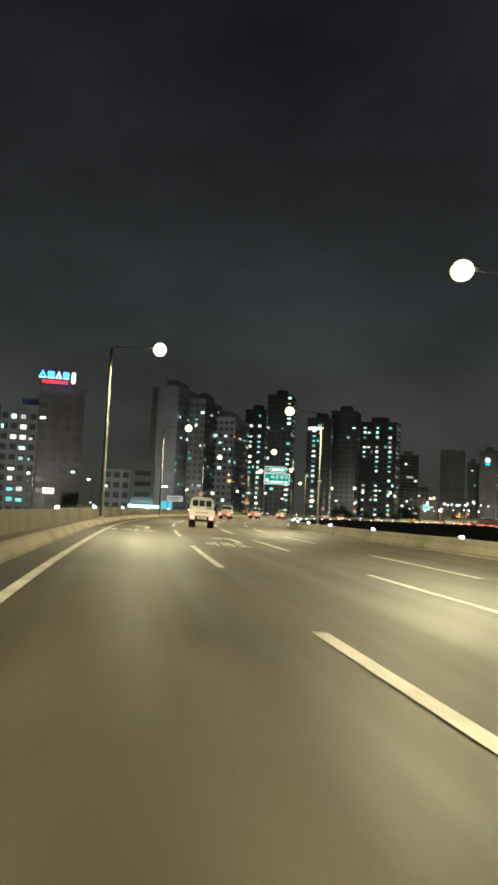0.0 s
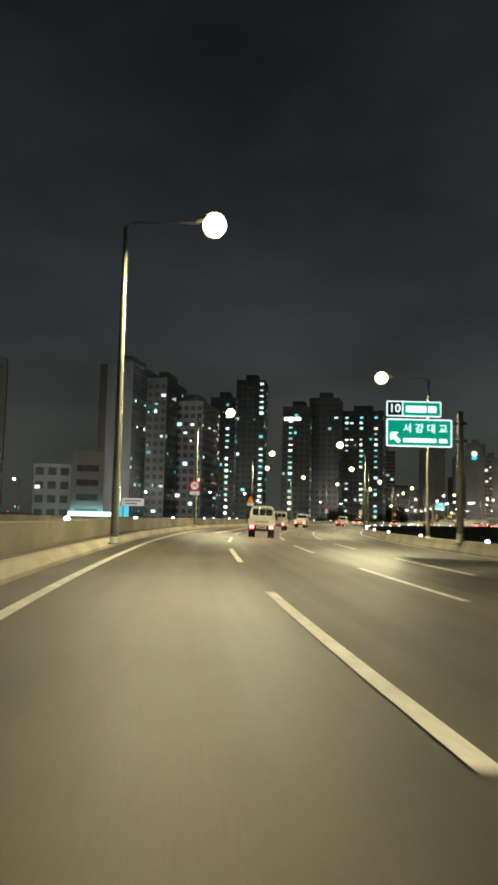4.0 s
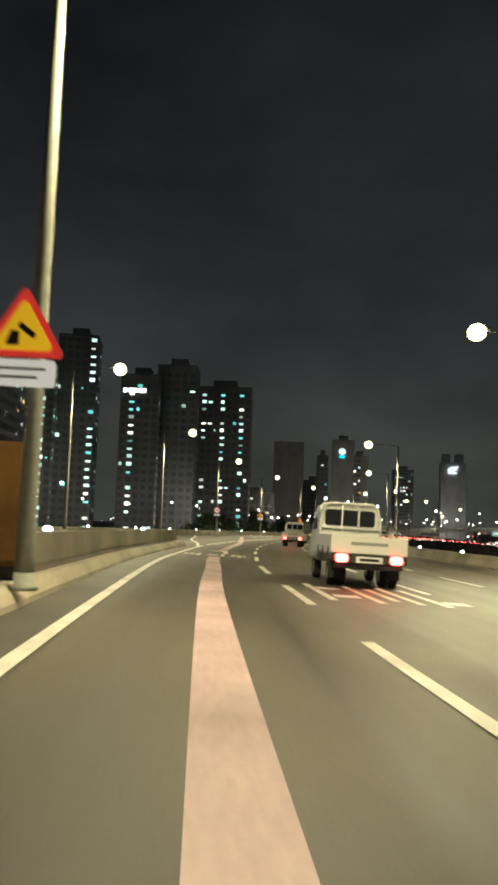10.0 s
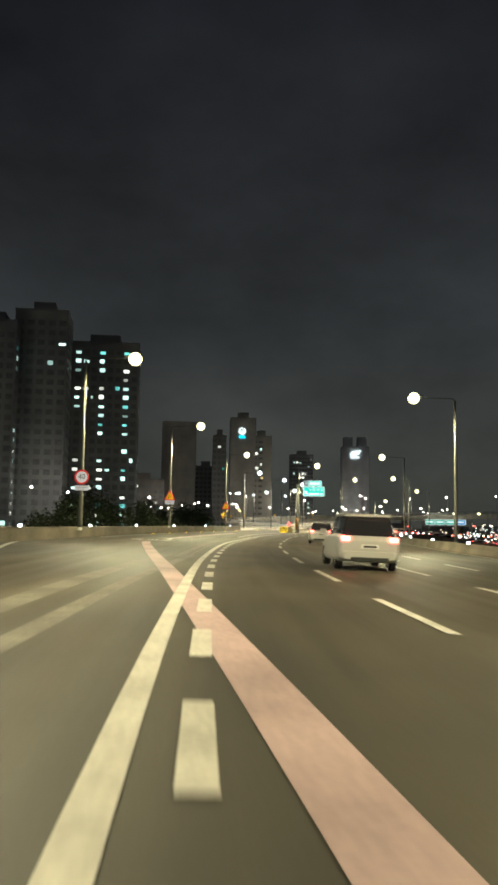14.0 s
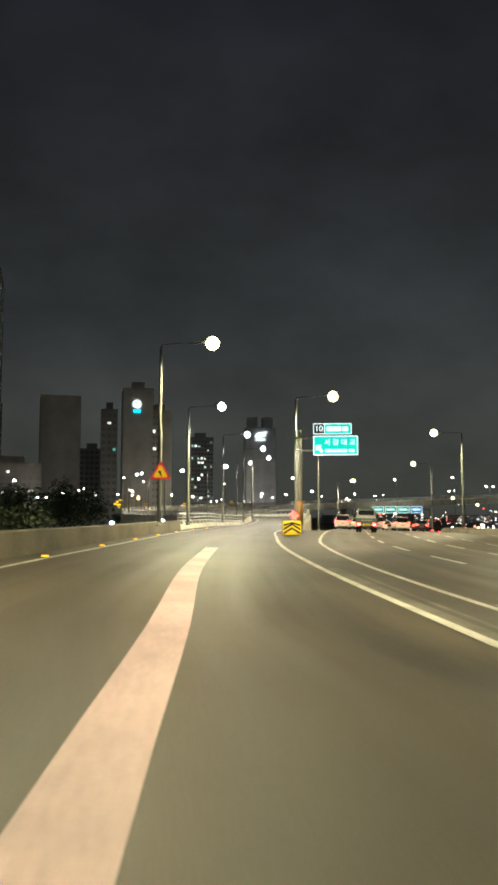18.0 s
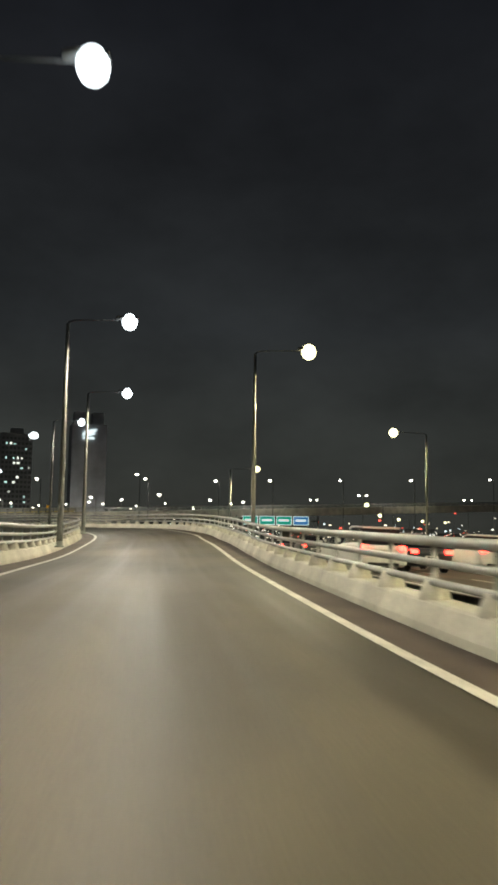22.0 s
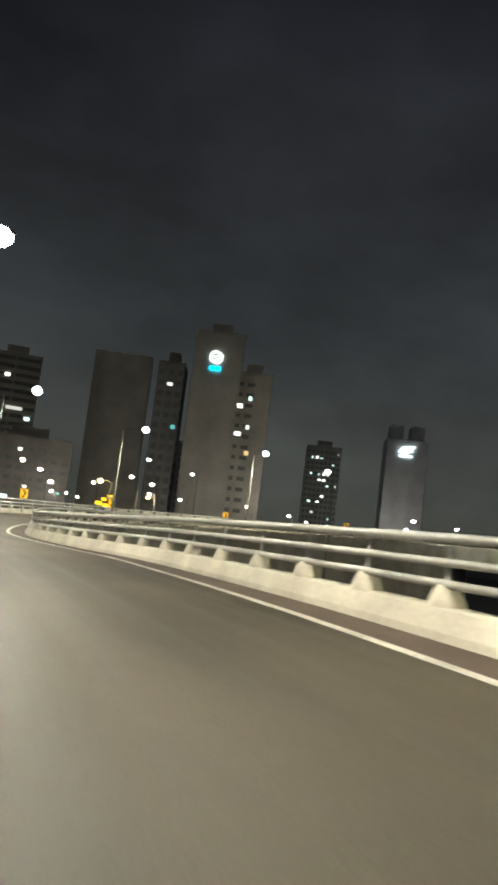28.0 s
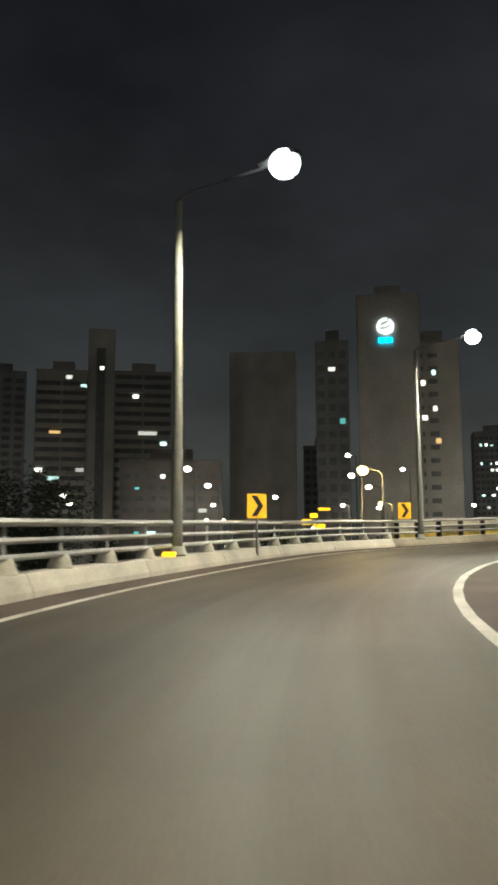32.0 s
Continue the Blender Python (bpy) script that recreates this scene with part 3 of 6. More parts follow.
loft(bm, [[(*OUTER.at(s, o), ramp_z(*OUTER.at(s, o)) + 0.006) for o in (0.02, 0.8)] for s in np.arange(so_rail, so_deck, 1.5)])
tagged(part("road_gutter_outer", bm, GUTTER), "dirty brown gutter strip beside the outer railing", "road", kind="structure")
# worn old lines
stripe(MAIN, S0 + 262, S0 + 319, -0.9, 0.3, road_h, WORN_PAINT, "worn_line")
stripe(MAIN, S0 + 262, S0 + 317, -0.56, 0.1, road_h, WORN_PAINT, "worn_line")
SPLIT = Line([(10.3, 213.9), (12.1, 222.3), (14.5, 235.9), (18.5, 253), (23.0, 272), (31, 288)])
stripe(SPLIT, 0, SPLIT.s[-1], 0, 0.2, ramp_h, name="split_line")
WORN = Line([(14.2, 231), (16.5, 235.9), (21.1, 246.5), (26.5, 258)])
stripe(WORN, 0, WORN.s[-1], 0, 0.3, ramp_h, WORN_PAINT, "worn_line")
stripe(WORN, 0, WORN.s[-1], -0.9, 0.45, ramp_h, WORN_PAINT, "worn_line")
# hatching in the wedge between slip road and exit lane
for i in range(9):
    s = 8 + i * 4.0
    x0, y0 = SPLIT.at(s, -0.3)
    x1, y1 = SPLIT.at(s + 3.5, -0.3 - min(3.2, 1.0 + 0.3 * i))
    hl = Line([(x0, y0), ((x0 + x1) / 2, (y0 + y1) / 2), (x1, y1)], 1.0)
    stripe(hl, 0, hl.s[-1], 0, 0.3, ramp_h, WORN_PAINT, "hatch")
# the pink guide line
GUIDE = Line([(-6.0, 123.5), (-2.7, 149.3), (-1.6, 157.3), (-0.3, 164.1), (3.2, 180), (5.7, 190.4), (7.6, 198.2), (12.1, 213.6), (16.9, 228.8), (22.1, 247.1), (26.2, 262), (30.7, 277.0),
              (34.9, 285.0), (39.1, 293.0), (43.1, 299.9), (47.6, 307.8), (53.9, 318.0)])
for a, b in ((0, GUIDE.near(7.7, 198.4)[0]), (GUIDE.near(9.6, 206)[0], GUIDE.near(30.2, 275.2)[0]), (GUIDE.near(34.0, 283.4)[0], GUIDE.s[-1])):
    stripe(GUIDE, a, b, 0, 0.46, road_h, PINK, "guide_line")


def strokes(bm, bars, x, y, yaw, sx, sy, height):
    """Painted bars (x0, y0, x1, y1 in units of a letter) and rings (cx, cy, rx, ry, w) laid on the road."""
    c, s_ = math.cos(math.radians(yaw)), math.sin(math.radians(yaw))

    def put(u, v):
        px_, py_ = x + c * u * sx - s_ * v * sy, y + s_ * u * sx + c * v * sy
        return bm.verts.new((px_, py_, height(px_, py_, 0) + LIFT))

    for b in bars:
        if len(b) == 4:
            x0, y0, x1, y1 = b
            bm.faces.new([put(*q) for q in ((x0, y0), (x1, y0), (x1, y1), (x0, y1))])
        else:
            cx, cy, rx, ry, w = b
            n = 20
            o = [put(cx + rx * math.cos(k * math.tau / n), cy + ry * math.sin(k * math.tau / n)) for k in range(n)]
            i = [put(cx + (rx - w) * math.cos(k * math.tau / n), cy + (ry - w) * math.sin(k * math.tau / n)) for k in range(n)]
            for k in range(n):
                bm.faces.new((i[k], o[k], o[(k + 1) % n], i[(k + 1) % n]))


YEO = [(0.24, 0.5, 0.23, 0.34, 0.12), (0.64, 0.0, 0.82, 1.0), (0.44, 0.59, 0.64, 0.71), (0.44, 0.29, 0.64, 0.41)]
UI = [(0.3, 0.68, 0.24, 0.28, 0.12), (0.02, 0.18, 0.6, 0.32), (0.67, 0.0, 0.85, 1.0)]
DO = [(0.1, 0.86, 0.8, 1.0), (0.1, 0.58, 0.27, 0.86), (0.1, 0.45, 0.8, 0.58), (0.37, 0.15, 0.54, 0.45), (0.0, 0.01, 0.9, 0.15)]


def road_word(x, y, yaw, letter, height):
    bm = bmesh.new()
    c, s_ = math.cos(math.radians(yaw)), math.sin(math.radians(yaw))
    for k, g in enumerate((YEO, UI, DO)):
        u = (k - 1.5) * letter * 1.08
        strokes(bm, g, x + c * u, y + s_ * u, yaw, letter, 2.6, height)
    return part("road_lettering", bm, PAINT, marks, "white painted lettering on asphalt")


def road_arrow(x, y, yaw, height, flip=1, size=1.0):
    """A shaft ahead that turns aside into an arrowhead."""
    bm = bmesh.new()
    c, s_ = math.cos(math.radians(yaw)), math.sin(math.radians(yaw))

    def put(u, v):
        px_, py_ = x + c * u * size - s_ * v * size, y + s_ * u * size + c * v * size
        return bm.verts.new((px_, py_, height(px_, py_, 0) + LIFT))

    for q in (((-0.12, 0), (0.14, 0), (0.12, 3.6), (-0.14, 3.6)), ((-0.14, 3.6), (0.12, 3.6), (0.0, 5.0), (-0.45, 5.0), (-0.45, 4.4)), ((-0.45, 3.9), (-0.45, 5.6), (-1.1, 4.5))):
        bm.faces.new([put(u * flip, v) for u, v in q])
    return part("road_arrow", bm, PAINT, marks)


for x, y, letter in ((-5.35, 37.8, 0.92), (7.9, 199.0, 0.9)):
    road_word(x, y, DRIVE.yaw(DRIVE.near(x, y)[0]), letter, main_h)
road_word(-0.42, 27.0, DRIVE.yaw(27), 0.48, main_h)
road_word(31.1, 277.6, DRIVE.yaw(283), 0.85, ramp_h)
road_arrow(-5.2, 42.6, DRIVE.yaw(43), main_h)
road_arrow(-0.16, 30.3, DRIVE.yaw(30), main_h, 1, 0.85)
road_arrow(9.05, 202.3, DRIVE.yaw(205), main_h, 1, 0.85)
road_arrow(33.0, 280.2, DRIVE.yaw(286), ramp_h)

# worn lettering that can no longer be read in the second lane
bm = bmesh.new()
s_w = S0 + 182.5
for k, (u, v0, v1, w) in enumerate(((3.9, 0.2, 4.4, 0.16), (4.25, 2.9, 3.5, 0.5), (4.3, 0.9, 1.5, 0.5), (4.75, 0.0, 4.2, 0.15), (5.15, 0.6, 3.6, 0.16), (5.5, 0.2, 4.2, 0.15), (5.95, 0.0, 3.9, 0.16), (6.3, 0.5, 1.1, 0.45))):
    x, y = MAIN.at(s_w, u)
    strokes(bm, [(-w / 2, v0, w / 2, v1)], x, y, MAIN.yaw(s_w), 1.0, 1.0, main_h)
part("worn_lettering", bm, PAINT, marks, "worn white lettering on asphalt")

# ---- street lamps ----
LAMP_ARM = material("grey_lamp_arm", (0.16, 0.16, 0.16), 0.8, bump=0.0, spec=0.3)


def lamp_model(cool, height=10.0, reach=2.8):
    """A tapered pole with a bent arm; the foot at the origin, the arm along +x."""
    # lens swollen beyond a real lamp head, so its shape takes in the glare
    bulb = 0.34 if cool else 0.40
    root = thing("street_lamp", Matrix(), "tall grey steel street lamp with a glowing %s head" % ("white" if cool else "yellow-white"), "street lamp", "street lamps")
    bm = bmesh.new()
    tube(bm, [((0, 0, 0), 0.14), ((0, 0, 0.6), 0.13), ((0, 0, height * 0.5), 0.108), ((0, 0, height - 0.12), 0.075)], 12)
    part("pole", bm, POLE, root)
    bm = bmesh.new()
    tube(bm, [((0, 0, 0.0), 0.2), ((0, 0, 0.05), 0.2), ((0, 0, 0.06), 0.14), ((0, 0, 0.5), 0.13)], 12)
    part("base_flange", bm, POLE, root)
    bm = bmesh.new()
    tube(bm, [((0, 0, height - 0.3), 0.05), ((0.03, 0, height - 0.06), 0.04), ((0.3, 0, height + 0.04), 0.026), ((reach - 0.4, 0, height + 0.1), 0.022)], 8)
    part("arm", bm, LAMP_ARM, root)
    bm = bmesh.new()
    prism(bm, [(reach - 0.5, -0.1), (reach - 0.2, -0.2), (reach + 0.35, -0.2), (reach + 0.45, -0.1), (reach + 0.45, 0.1), (reach + 0.35, 0.2), (reach - 0.2, 0.2), (reach - 0.5, 0.1)], height + 0.16, height + 0.25)
    part("housing", bm, LAMP_ARM, root)
    bm = bmesh.new()
    bmesh.ops.create_uvsphere(bm, u_segments=16, v_segments=10, radius=1.0)
    for v in bm.verts:
        v.co = Vector((reach + 0.1 + v.co.x * bulb, v.co.y * bulb, height + 0.05 + v.co.z * bulb * 0.95))
    part("lens", bm, LAMP_COOL if cool else LAMP_WARM, root)
    return root


def light_under(root, cool, reach, height, power):
    data = bpy.data.lights.new("lamp_light", "SPOT")
    data.energy, data.spot_size, data.spot_blend, data.shadow_soft_size = power, radians(165), 0.4, 0.25
    data.color = (1.0, 0.935, 0.75) if cool else (1.0, 0.885, 0.52)
    ob = new("lamp_light", data)
    ob.matrix_basis = pose(reach + 0.1, 0, height - 0.5)
    ob.parent = root


WARM_POWER, COOL_POWER = 6700, 3500
warm, cool_lamp = lamp_model(False), lamp_model(True, 8.6, 2.6)


def place_lamp(model, hx, hy, hz, side, lit, reach, line=DRIVE, ground=None, foot=None):
    """side -1: the pole stands to the left of the head."""
    s = line.near(hx, hy)[0]
    tx, ty = line.way(s)
    fx, fy = hx + side * ty * reach, hy - side * tx * reach
    if foot:
        fx, fy = foot
        reach = math.hypot(hx - fx, hy - fy)
    g = ground(fx, fy)
    yaw = math.degrees(math.atan2(hy - fy, hx - fx))
    m = pose(fx, fy, g, 0, 0, yaw)
    ob = copy_thing(model, m)
    k = (hz - g) / (8.6 if model is cool_lamp else 10.0)
    ob.scale = (reach / (2.7 if model is cool_lamp else 2.9), 1, k)
    if lit:
        light_under(ob, model is cool_lamp, 2.6 if model is cool_lamp else 2.8, 8.6 if model is cool_lamp else 10.0, COOL_POWER if model is cool_lamp else WARM_POWER)
    return ob


LEFT_HEADS = [(2.5, -42.0, 10.1), (-1.9, 1.0, 10.1), (-5.35, 45.2, 10.05), (-6.9, 89.7, 10.1), (-4.75, 132.1, 9.8), (2.8, 176.9, 10.1)]
for x, y, z in LEFT_HEADS:
    place_lamp(warm, x, y, z, -1, True, 2.72, MAIN, lambda a, b: 0.28)
for x, y in [(5.3, 214.8), (16.0, 244.5), (28.8, 274.3), (43.5, 302.5), (60.4, 329.5)]:
    place_lamp(warm, x, y, 10.4, -1, True, 2.8, DRIVE, lambda a, b: 0.6)
for x, y, z in [(12, -20, 9.8), (7.1, 27.3, 9.8), (3.3, 68.0, 9.8), (3.5, 112.3, 9.6), (8.3, 153.8, 9.4), (17.5, 195.2, 9.4), (31.6, 237.1, 9.5), (49.0, 275.6, 9.9), (73.5, 316.5, 9.8), (99.2, 351.7, 9.6), (129.3, 386.2, 9.3)]:
    place_lamp(warm, x, y, z, 1, True, 2.8, MAIN, lambda a, b: main_h(a, b, 0) + 0.5)
for x, y, z in [(77.6, 340.9, 10.3), (105.4, 374.8, 10.6), (136.1, 409.3, 7.6)]:
    place_lamp(warm, x, y, z, -1, True, 2.9, MAIN, lambda a, b: -0.8)
for x, y, z in [(67.7, 341.0, 8.8), (80.3, 357.7, 8.9), (91.3, 371.7, 9.0), (102.0, 386.6, 9.2), (110.2, 404.4, 9.75)]:
    place_lamp(cool_lamp, x, y, z, -1, True, 2.35, DRIVE, lambda a, b: ramp_z(a, b) + 0.36)
for x, y in [(113.8, 418.6), (113.6, 435.3)]:
    place_lamp(cool_lamp, x, y, 9.97, -1, True, 3.75, DRIVE, lambda a, b: ramp_z(a, b) + 0.36)
place_lamp(cool_lamp, 119.9, 471.2, 10.9, -1, True, 3.3, DRIVE, lambda a, b: ramp_z(a, b) + 0.36, (117.76, 473.35))
for x, y, z in [(113.4, 454.3, 10.25), (132.1, 484.7, 11.05), (146.9, 489.5, 11.25)]:
    place_lamp(cool_lamp, x, y, z, -1, True, 2.75, DRIVE, lambda a, b: ramp_z(a, b) + 0.36)
s = S0 + 505
while s < MAIN.s[-1] - 12:
    place_lamp(warm, *MAIN.at(s, 11.6), main_z(s, 14) + 9.6, 1, False, 2.8, MAIN, lambda a, b: main_h(a, b, 0) + 0.5)
    s += 36
for ob in (warm, cool_lamp):
    for o in (*ob.children_recursive, ob):
        bpy.data.objects.remove(o)

# ---- buildings ----
GLASS_DARK = material("dark_window_glass", (0.20, 0.205, 0.20), 0.35, grain=0.1, stain=0.2, bump=0.0)
LIT_COOL = glowing("lit_window_cool", (0.60, 0.93, 0.86), 1.45, 0.8)
LIT_WHITE = glowing("lit_window_white", (0.92, 0.95, 0.84), 1.5, 0.8)
LIT_TEAL = glowing("lit_window_teal", (0.18, 0.75, 0.70), 0.9, 0.6)
LIT_AMBER = glowing("lit_window_amber", (1.0, 0.66, 0.25), 1.2, 0.5)
WALL_TONES = {n: material("facade_" + n, c, 0.9, grain=0.1, grain_scale=2.0, stain=0.2, stain_scale=0.12, bump=0.05)
              for n, c in (("pale", (0.62, 0.63, 0.66)), ("grey", (0.42, 0.42, 0.41)), ("tan", (0.52, 0.49, 0.43)), ("dark", (0.31, 0.31, 0.30)), ("brown", (0.27, 0.24, 0.22)))}


def tower(x, y, yaw, w, d, top, label, tone="grey", floor=2.9, bay=3.0, base=-7.5, column=(), share=0.05, seed=1, blank_front=False, blank_side=False, slim=0.55, name="apartment_tower", roof=True, lits=None, bands=False, glazed=1.0, panes=(), pier=0.17):
    """A block of flats: front along +x from its corner, seen from -y. Floor bands and piers stand proud of dark glazing; lit panes sit between them."""
    rnd = random.Random(seed)
    root = thing(name, pose(x, y, base, 0, 0, yaw), label, "building")
    h = top - base
    wall = WALL_TONES[tone]
    bm = bmesh.new()
    box(bm, 0.25, 0.25, 0, w - 0.25, d - 0.25, h - 0.3)
    part("glazing", bm, GLASS_DARK, root, "unlit dark windows")
    floors = int(h / floor)

    def face(length, blank, to_world, pname):
        bm = bmesh.new()
        if blank:
            a, b = to_world(0, 0, 0), to_world(length, 0.24, h)
            box(bm, *[min(p, q) for p, q in zip(a, b)], *[max(p, q) for p, q in zip(a, b)])
            part(pname, bm, wall, root)
            return
        n = max(1, int(round(length * glazed / bay)))
        bw = length * glazed / n
        us, zs = [0.0], [0.0]
        for i in range(n):
            us += [i * bw + bw * pier, (i + 1) * bw - bw * pier]
        us.append(length)
        for i in range(floors):
            zs += [i * floor + floor * (1 - slim), (i + 1) * floor]
        if h - zs[-1] > 0.05:
            zs.append(h)
        grid = [[bm.verts.new(to_world(u, 0.0, z)) for u in us] for z in zs]
        for a in range(len(zs) - 1):
            for c in range(len(us) - 1):
                quad = [grid[a][c], grid[a][c + 1], grid[a + 1][c + 1], grid[a + 1][c]]
                if a % 2 == 1 and c % 2 == 1 and a < 2 * floors:
                    back = [bm.verts.new(to_world(u, 0.25, z)) for u, z in ((us[c], zs[a]), (us[c + 1], zs[a]), (us[c + 1], zs[a + 1]), (us[c], zs[a + 1]))]
                    for k in range(4):
                        bm.faces.new((quad[k], quad[(k + 1) % 4], back[(k + 1) % 4], back[k]))
                else:
                    bm.faces.new(quad)
        bmesh.ops.recalc_face_normals(bm, faces=bm.faces)
        part(pname, bm, wall, root)
        for i in range(floors):
            for j in range(n):
                hot = (j in column and rnd.random() < 0.72) or rnd.random() < share * 0.6
                if not hot:
                    continue
                z0 = i * floor + floor * (1 - slim)
                k = rnd.choice((0.2, 0.34, 0.5, 0.62)) if j not in column else rnd.choice((0.5, 0.62, 0.62))
                a, b = to_world(j * bw + bw * 0.19, 0.12, z0 + 0.1), to_world(j * bw + bw * (0.19 + k), 0.22, z0 + floor * slim * rnd.choice((0.45, 0.6, 0.8)))
                bw_ = bmesh.new()
                box(bw_, *[min(p, q) for p, q in zip(a, b)], *[max(p, q) for p, q in zip(a, b)])
                part("window", bw_, rnd.choice(lits or (LIT_COOL, LIT_COOL, LIT_WHITE, LIT_TEAL)), root, "lit window")

    face(w, blank_front, lambda u, v, z: (u, v, z), "front_wall")
    face(d, blank_side, lambda u, v, z: (w - v, u, z), "side_wall")
    face(d, True, lambda u, v, z: (v, u, z), "end_wall")
    if bands:
        for i in range(1, floors):
            bm = bmesh.new()
            box(bm, 0.5, -0.95, i * floor - 0.12, w - 0.5, -0.003, i * floor + 0.95)
            part("balcony", bm, wall, root)
    for u, z, wide, mat in panes:
        bm = bmesh.new()
        box(bm, u - wide / 2, -0.05, z - base - 0.55, u + wide / 2, 0.1, z - base + 0.55)
        part("window", bm, mat, root, "lit window")
    if roof == "twin":
        for x0, x1 in ((0.08, 0.4), (0.6, 0.92)):
            bm = bmesh.new()
            box(bm, w * x0, d * 0.2, h, w * x1, d * 0.8, h + 7.5)
            part("roof_block", bm, wall, root)
    elif roof:
        bm = bmesh.new()
        box(bm, -0.1, -0.1, h, w + 0.1, d + 0.1, h + 0.9)
        part("parapet", bm, wall, root)
        bm = bmesh.new()
        box(bm, w * 0.3, d * 0.25, h + 0.9, w * 0.72, d * 0.75, h + 4.2)
        part("roof_house", bm, wall, root)
    return root


# by the first bend
tower(-82, 262, 12, 21, 16, 32, "pale office block with teal lit windows", "pale", 3.4, 3.0, column=(1, 2, 5), share=0.16, seed=3, name="office_block")
tower(-66.5, 250, 12, 14, 16, 36, "dark mid-rise block with a rooftop sign frame", "brown", 3.3, 3.4, share=0.06, seed=5, name="office_block")
tower(-45.5, 253, 8, 8.5, 10, 12.5, "small pale low building with lit windows", "pale", 3.2, 2.6, share=0.3, seed=8, name="low_building", roof=False)
tower(-36.4, 250, 8, 7.4, 14, 15.5, "banded low commercial building", "tan", 3.3, 7.4, share=0.0, seed=9, slim=0.45, name="low_building", roof=False)
tower(-41.3, 332, -14, 11.5, 30, 51, "tall apartment slab with a blank pale end wall", "pale", 2.8, 2.6, blank_front=True, share=0.3, seed=11)
part("edge_strip", box(bmesh.new(), 0.0, -0.12, 0, 2.6, -0.004, 58.4), WALL_TONES["brown"], bpy.data.objects["apartment_tower"], "dark strip down the wall edge")
tower(-26, 338, -14, 7, 26, 47, "tall apartment wing set back from its neighbour", "grey", 2.8, 2.4, share=0.26, seed=12)
tower(-18.5, 350, -14, 12, 26, 41, "apartment wing with small lit windows", "pale", 2.8, 2.2, share=0.28, seed=13, lits=(LIT_WHITE, LIT_COOL, LIT_AMBER))
# the row of towers
tower(-3, 452, -10, 12, 18, 58, "dark apartment tower with a lit stairwell column", "dark", 2.9, 2.6, column=(1, 3), share=0.09, seed=21)
tower(9.5, 458, -10, 14, 18, 68, "tall dark apartment tower with few lit windows", "dark", 2.9, 2.8, column=(4,), share=0.05, seed=22)
tower(33, 462, -16, 14, 18, 56, "dark apartment tower with bright roof lights", "dark", 2.9, 2.6, column=(1,), share=0.10, seed=23)
tower(47, 466, -16, 15, 18, 61.5, "tall dark apartment tower with few lit windows", "dark", 2.9, 3.0, share=0.04, seed=24)
tower(66, 486, -18, 23, 18, 58, "broad dark apartment tower with two lit columns", "dark", 2.9, 2.7, column=(1, 4, 7), share=0.07, seed=25)
tower_lights = [o for o in bpy.data.objects if o.get("label", "").endswith("bright roof lights")]
for k, (a, b) in enumerate(((1.0, 2.2), (2.8, 6.0), (6.6, 9.2))):
    part("roof_light", box(bmesh.new(), a, -0.12, 57.5, b, -0.004, 59.0), glowing("roof_light_white", (0.95, 1.0, 0.94), 3.5), tower_lights[0], "bright white roof light")
# towers past the ramp
tower(176, 611, -21, 13, 18, 55, "tall tan tower with a blank end wall and glowing sign", "tan", 2.9, 3, blank_front=True, blank_side=True, seed=31)
tower(189.6, 614.15, -21, 10.3, 18, 46.6, "tan tower wing with rows of wide windows", "tan", 2.9, 3.1, share=0.0, seed=32, slim=0.38, glazed=0.6,
      panes=((1.9, 38.0, 1.9, LIT_WHITE), (2.1, 30.3, 2.3, LIT_WHITE), (5.4, 25.2, 1.1, LIT_AMBER), (4.9, 32.3, 0.8, LIT_WHITE), (4.8, 40.3, 0.8, LIT_COOL)))
tower(168.5, 617, -21, 7, 14, 46, "dark grey tower wing with stacked balconies", "dark", 2.9, 2.4, share=0.06, seed=33)
tower(302, 790, -24, 18, 16, 55, "distant tower with many small lit windows", "grey", 2.9, 2.4, share=0.38, seed=34, lits=(LIT_WHITE, LIT_COOL))
# pale tone and blank faces imitate haze over this tower
tower(324, 748, -26, 20, 18, 60, "distant haze-pale office tower with twin roof blocks", "pale", 3.2, 3.0, blank_front=True, blank_side=True, share=0.0, seed=35, name="office_tower", roof="twin")
tower(165, 690, -16, 20, 16, 62, "plain tan apartment slab with a blank end wall", "tan", 2.9, 3, blank_front=True, blank_side=True, seed=36, roof=False)
tower(107.5, 701.9, -4, 15.3, 14, 56, "apartment slab with long balcony bands and few lights", "tan", 2.9, 7.6, share=0.0, seed=37, slim=0.5, bands=True, pier=0.03,
      panes=((9.8, 54.6, 1.7, LIT_WHITE), (14.2, 51.9, 1.7, LIT_COOL), (5.9, 37.4, 3.2, LIT_AMBER), (1.4, 26.0, 2.2, LIT_WHITE), (5.7, 23.5, 3.8, LIT_COOL), (13.5, 26.1, 2.4, LIT_WHITE)))
stair = tower(122.9, 700.8, -4, 8.0, 14, 70, "narrow tan stair tower with a dark window slot", "tan", 2.9, 5, blank_front=True, seed=38, roof=False, name="stair_tower", panes=((4.2, 57.7, 1.2, LIT_WHITE),))
bm = bmesh.new()
box(bm, 2.5, -0.04, 4, 5.2, 0.1, 71.5)
part("window_slot", bm, GLASS_DARK, stair, "dark unlit stair windows")
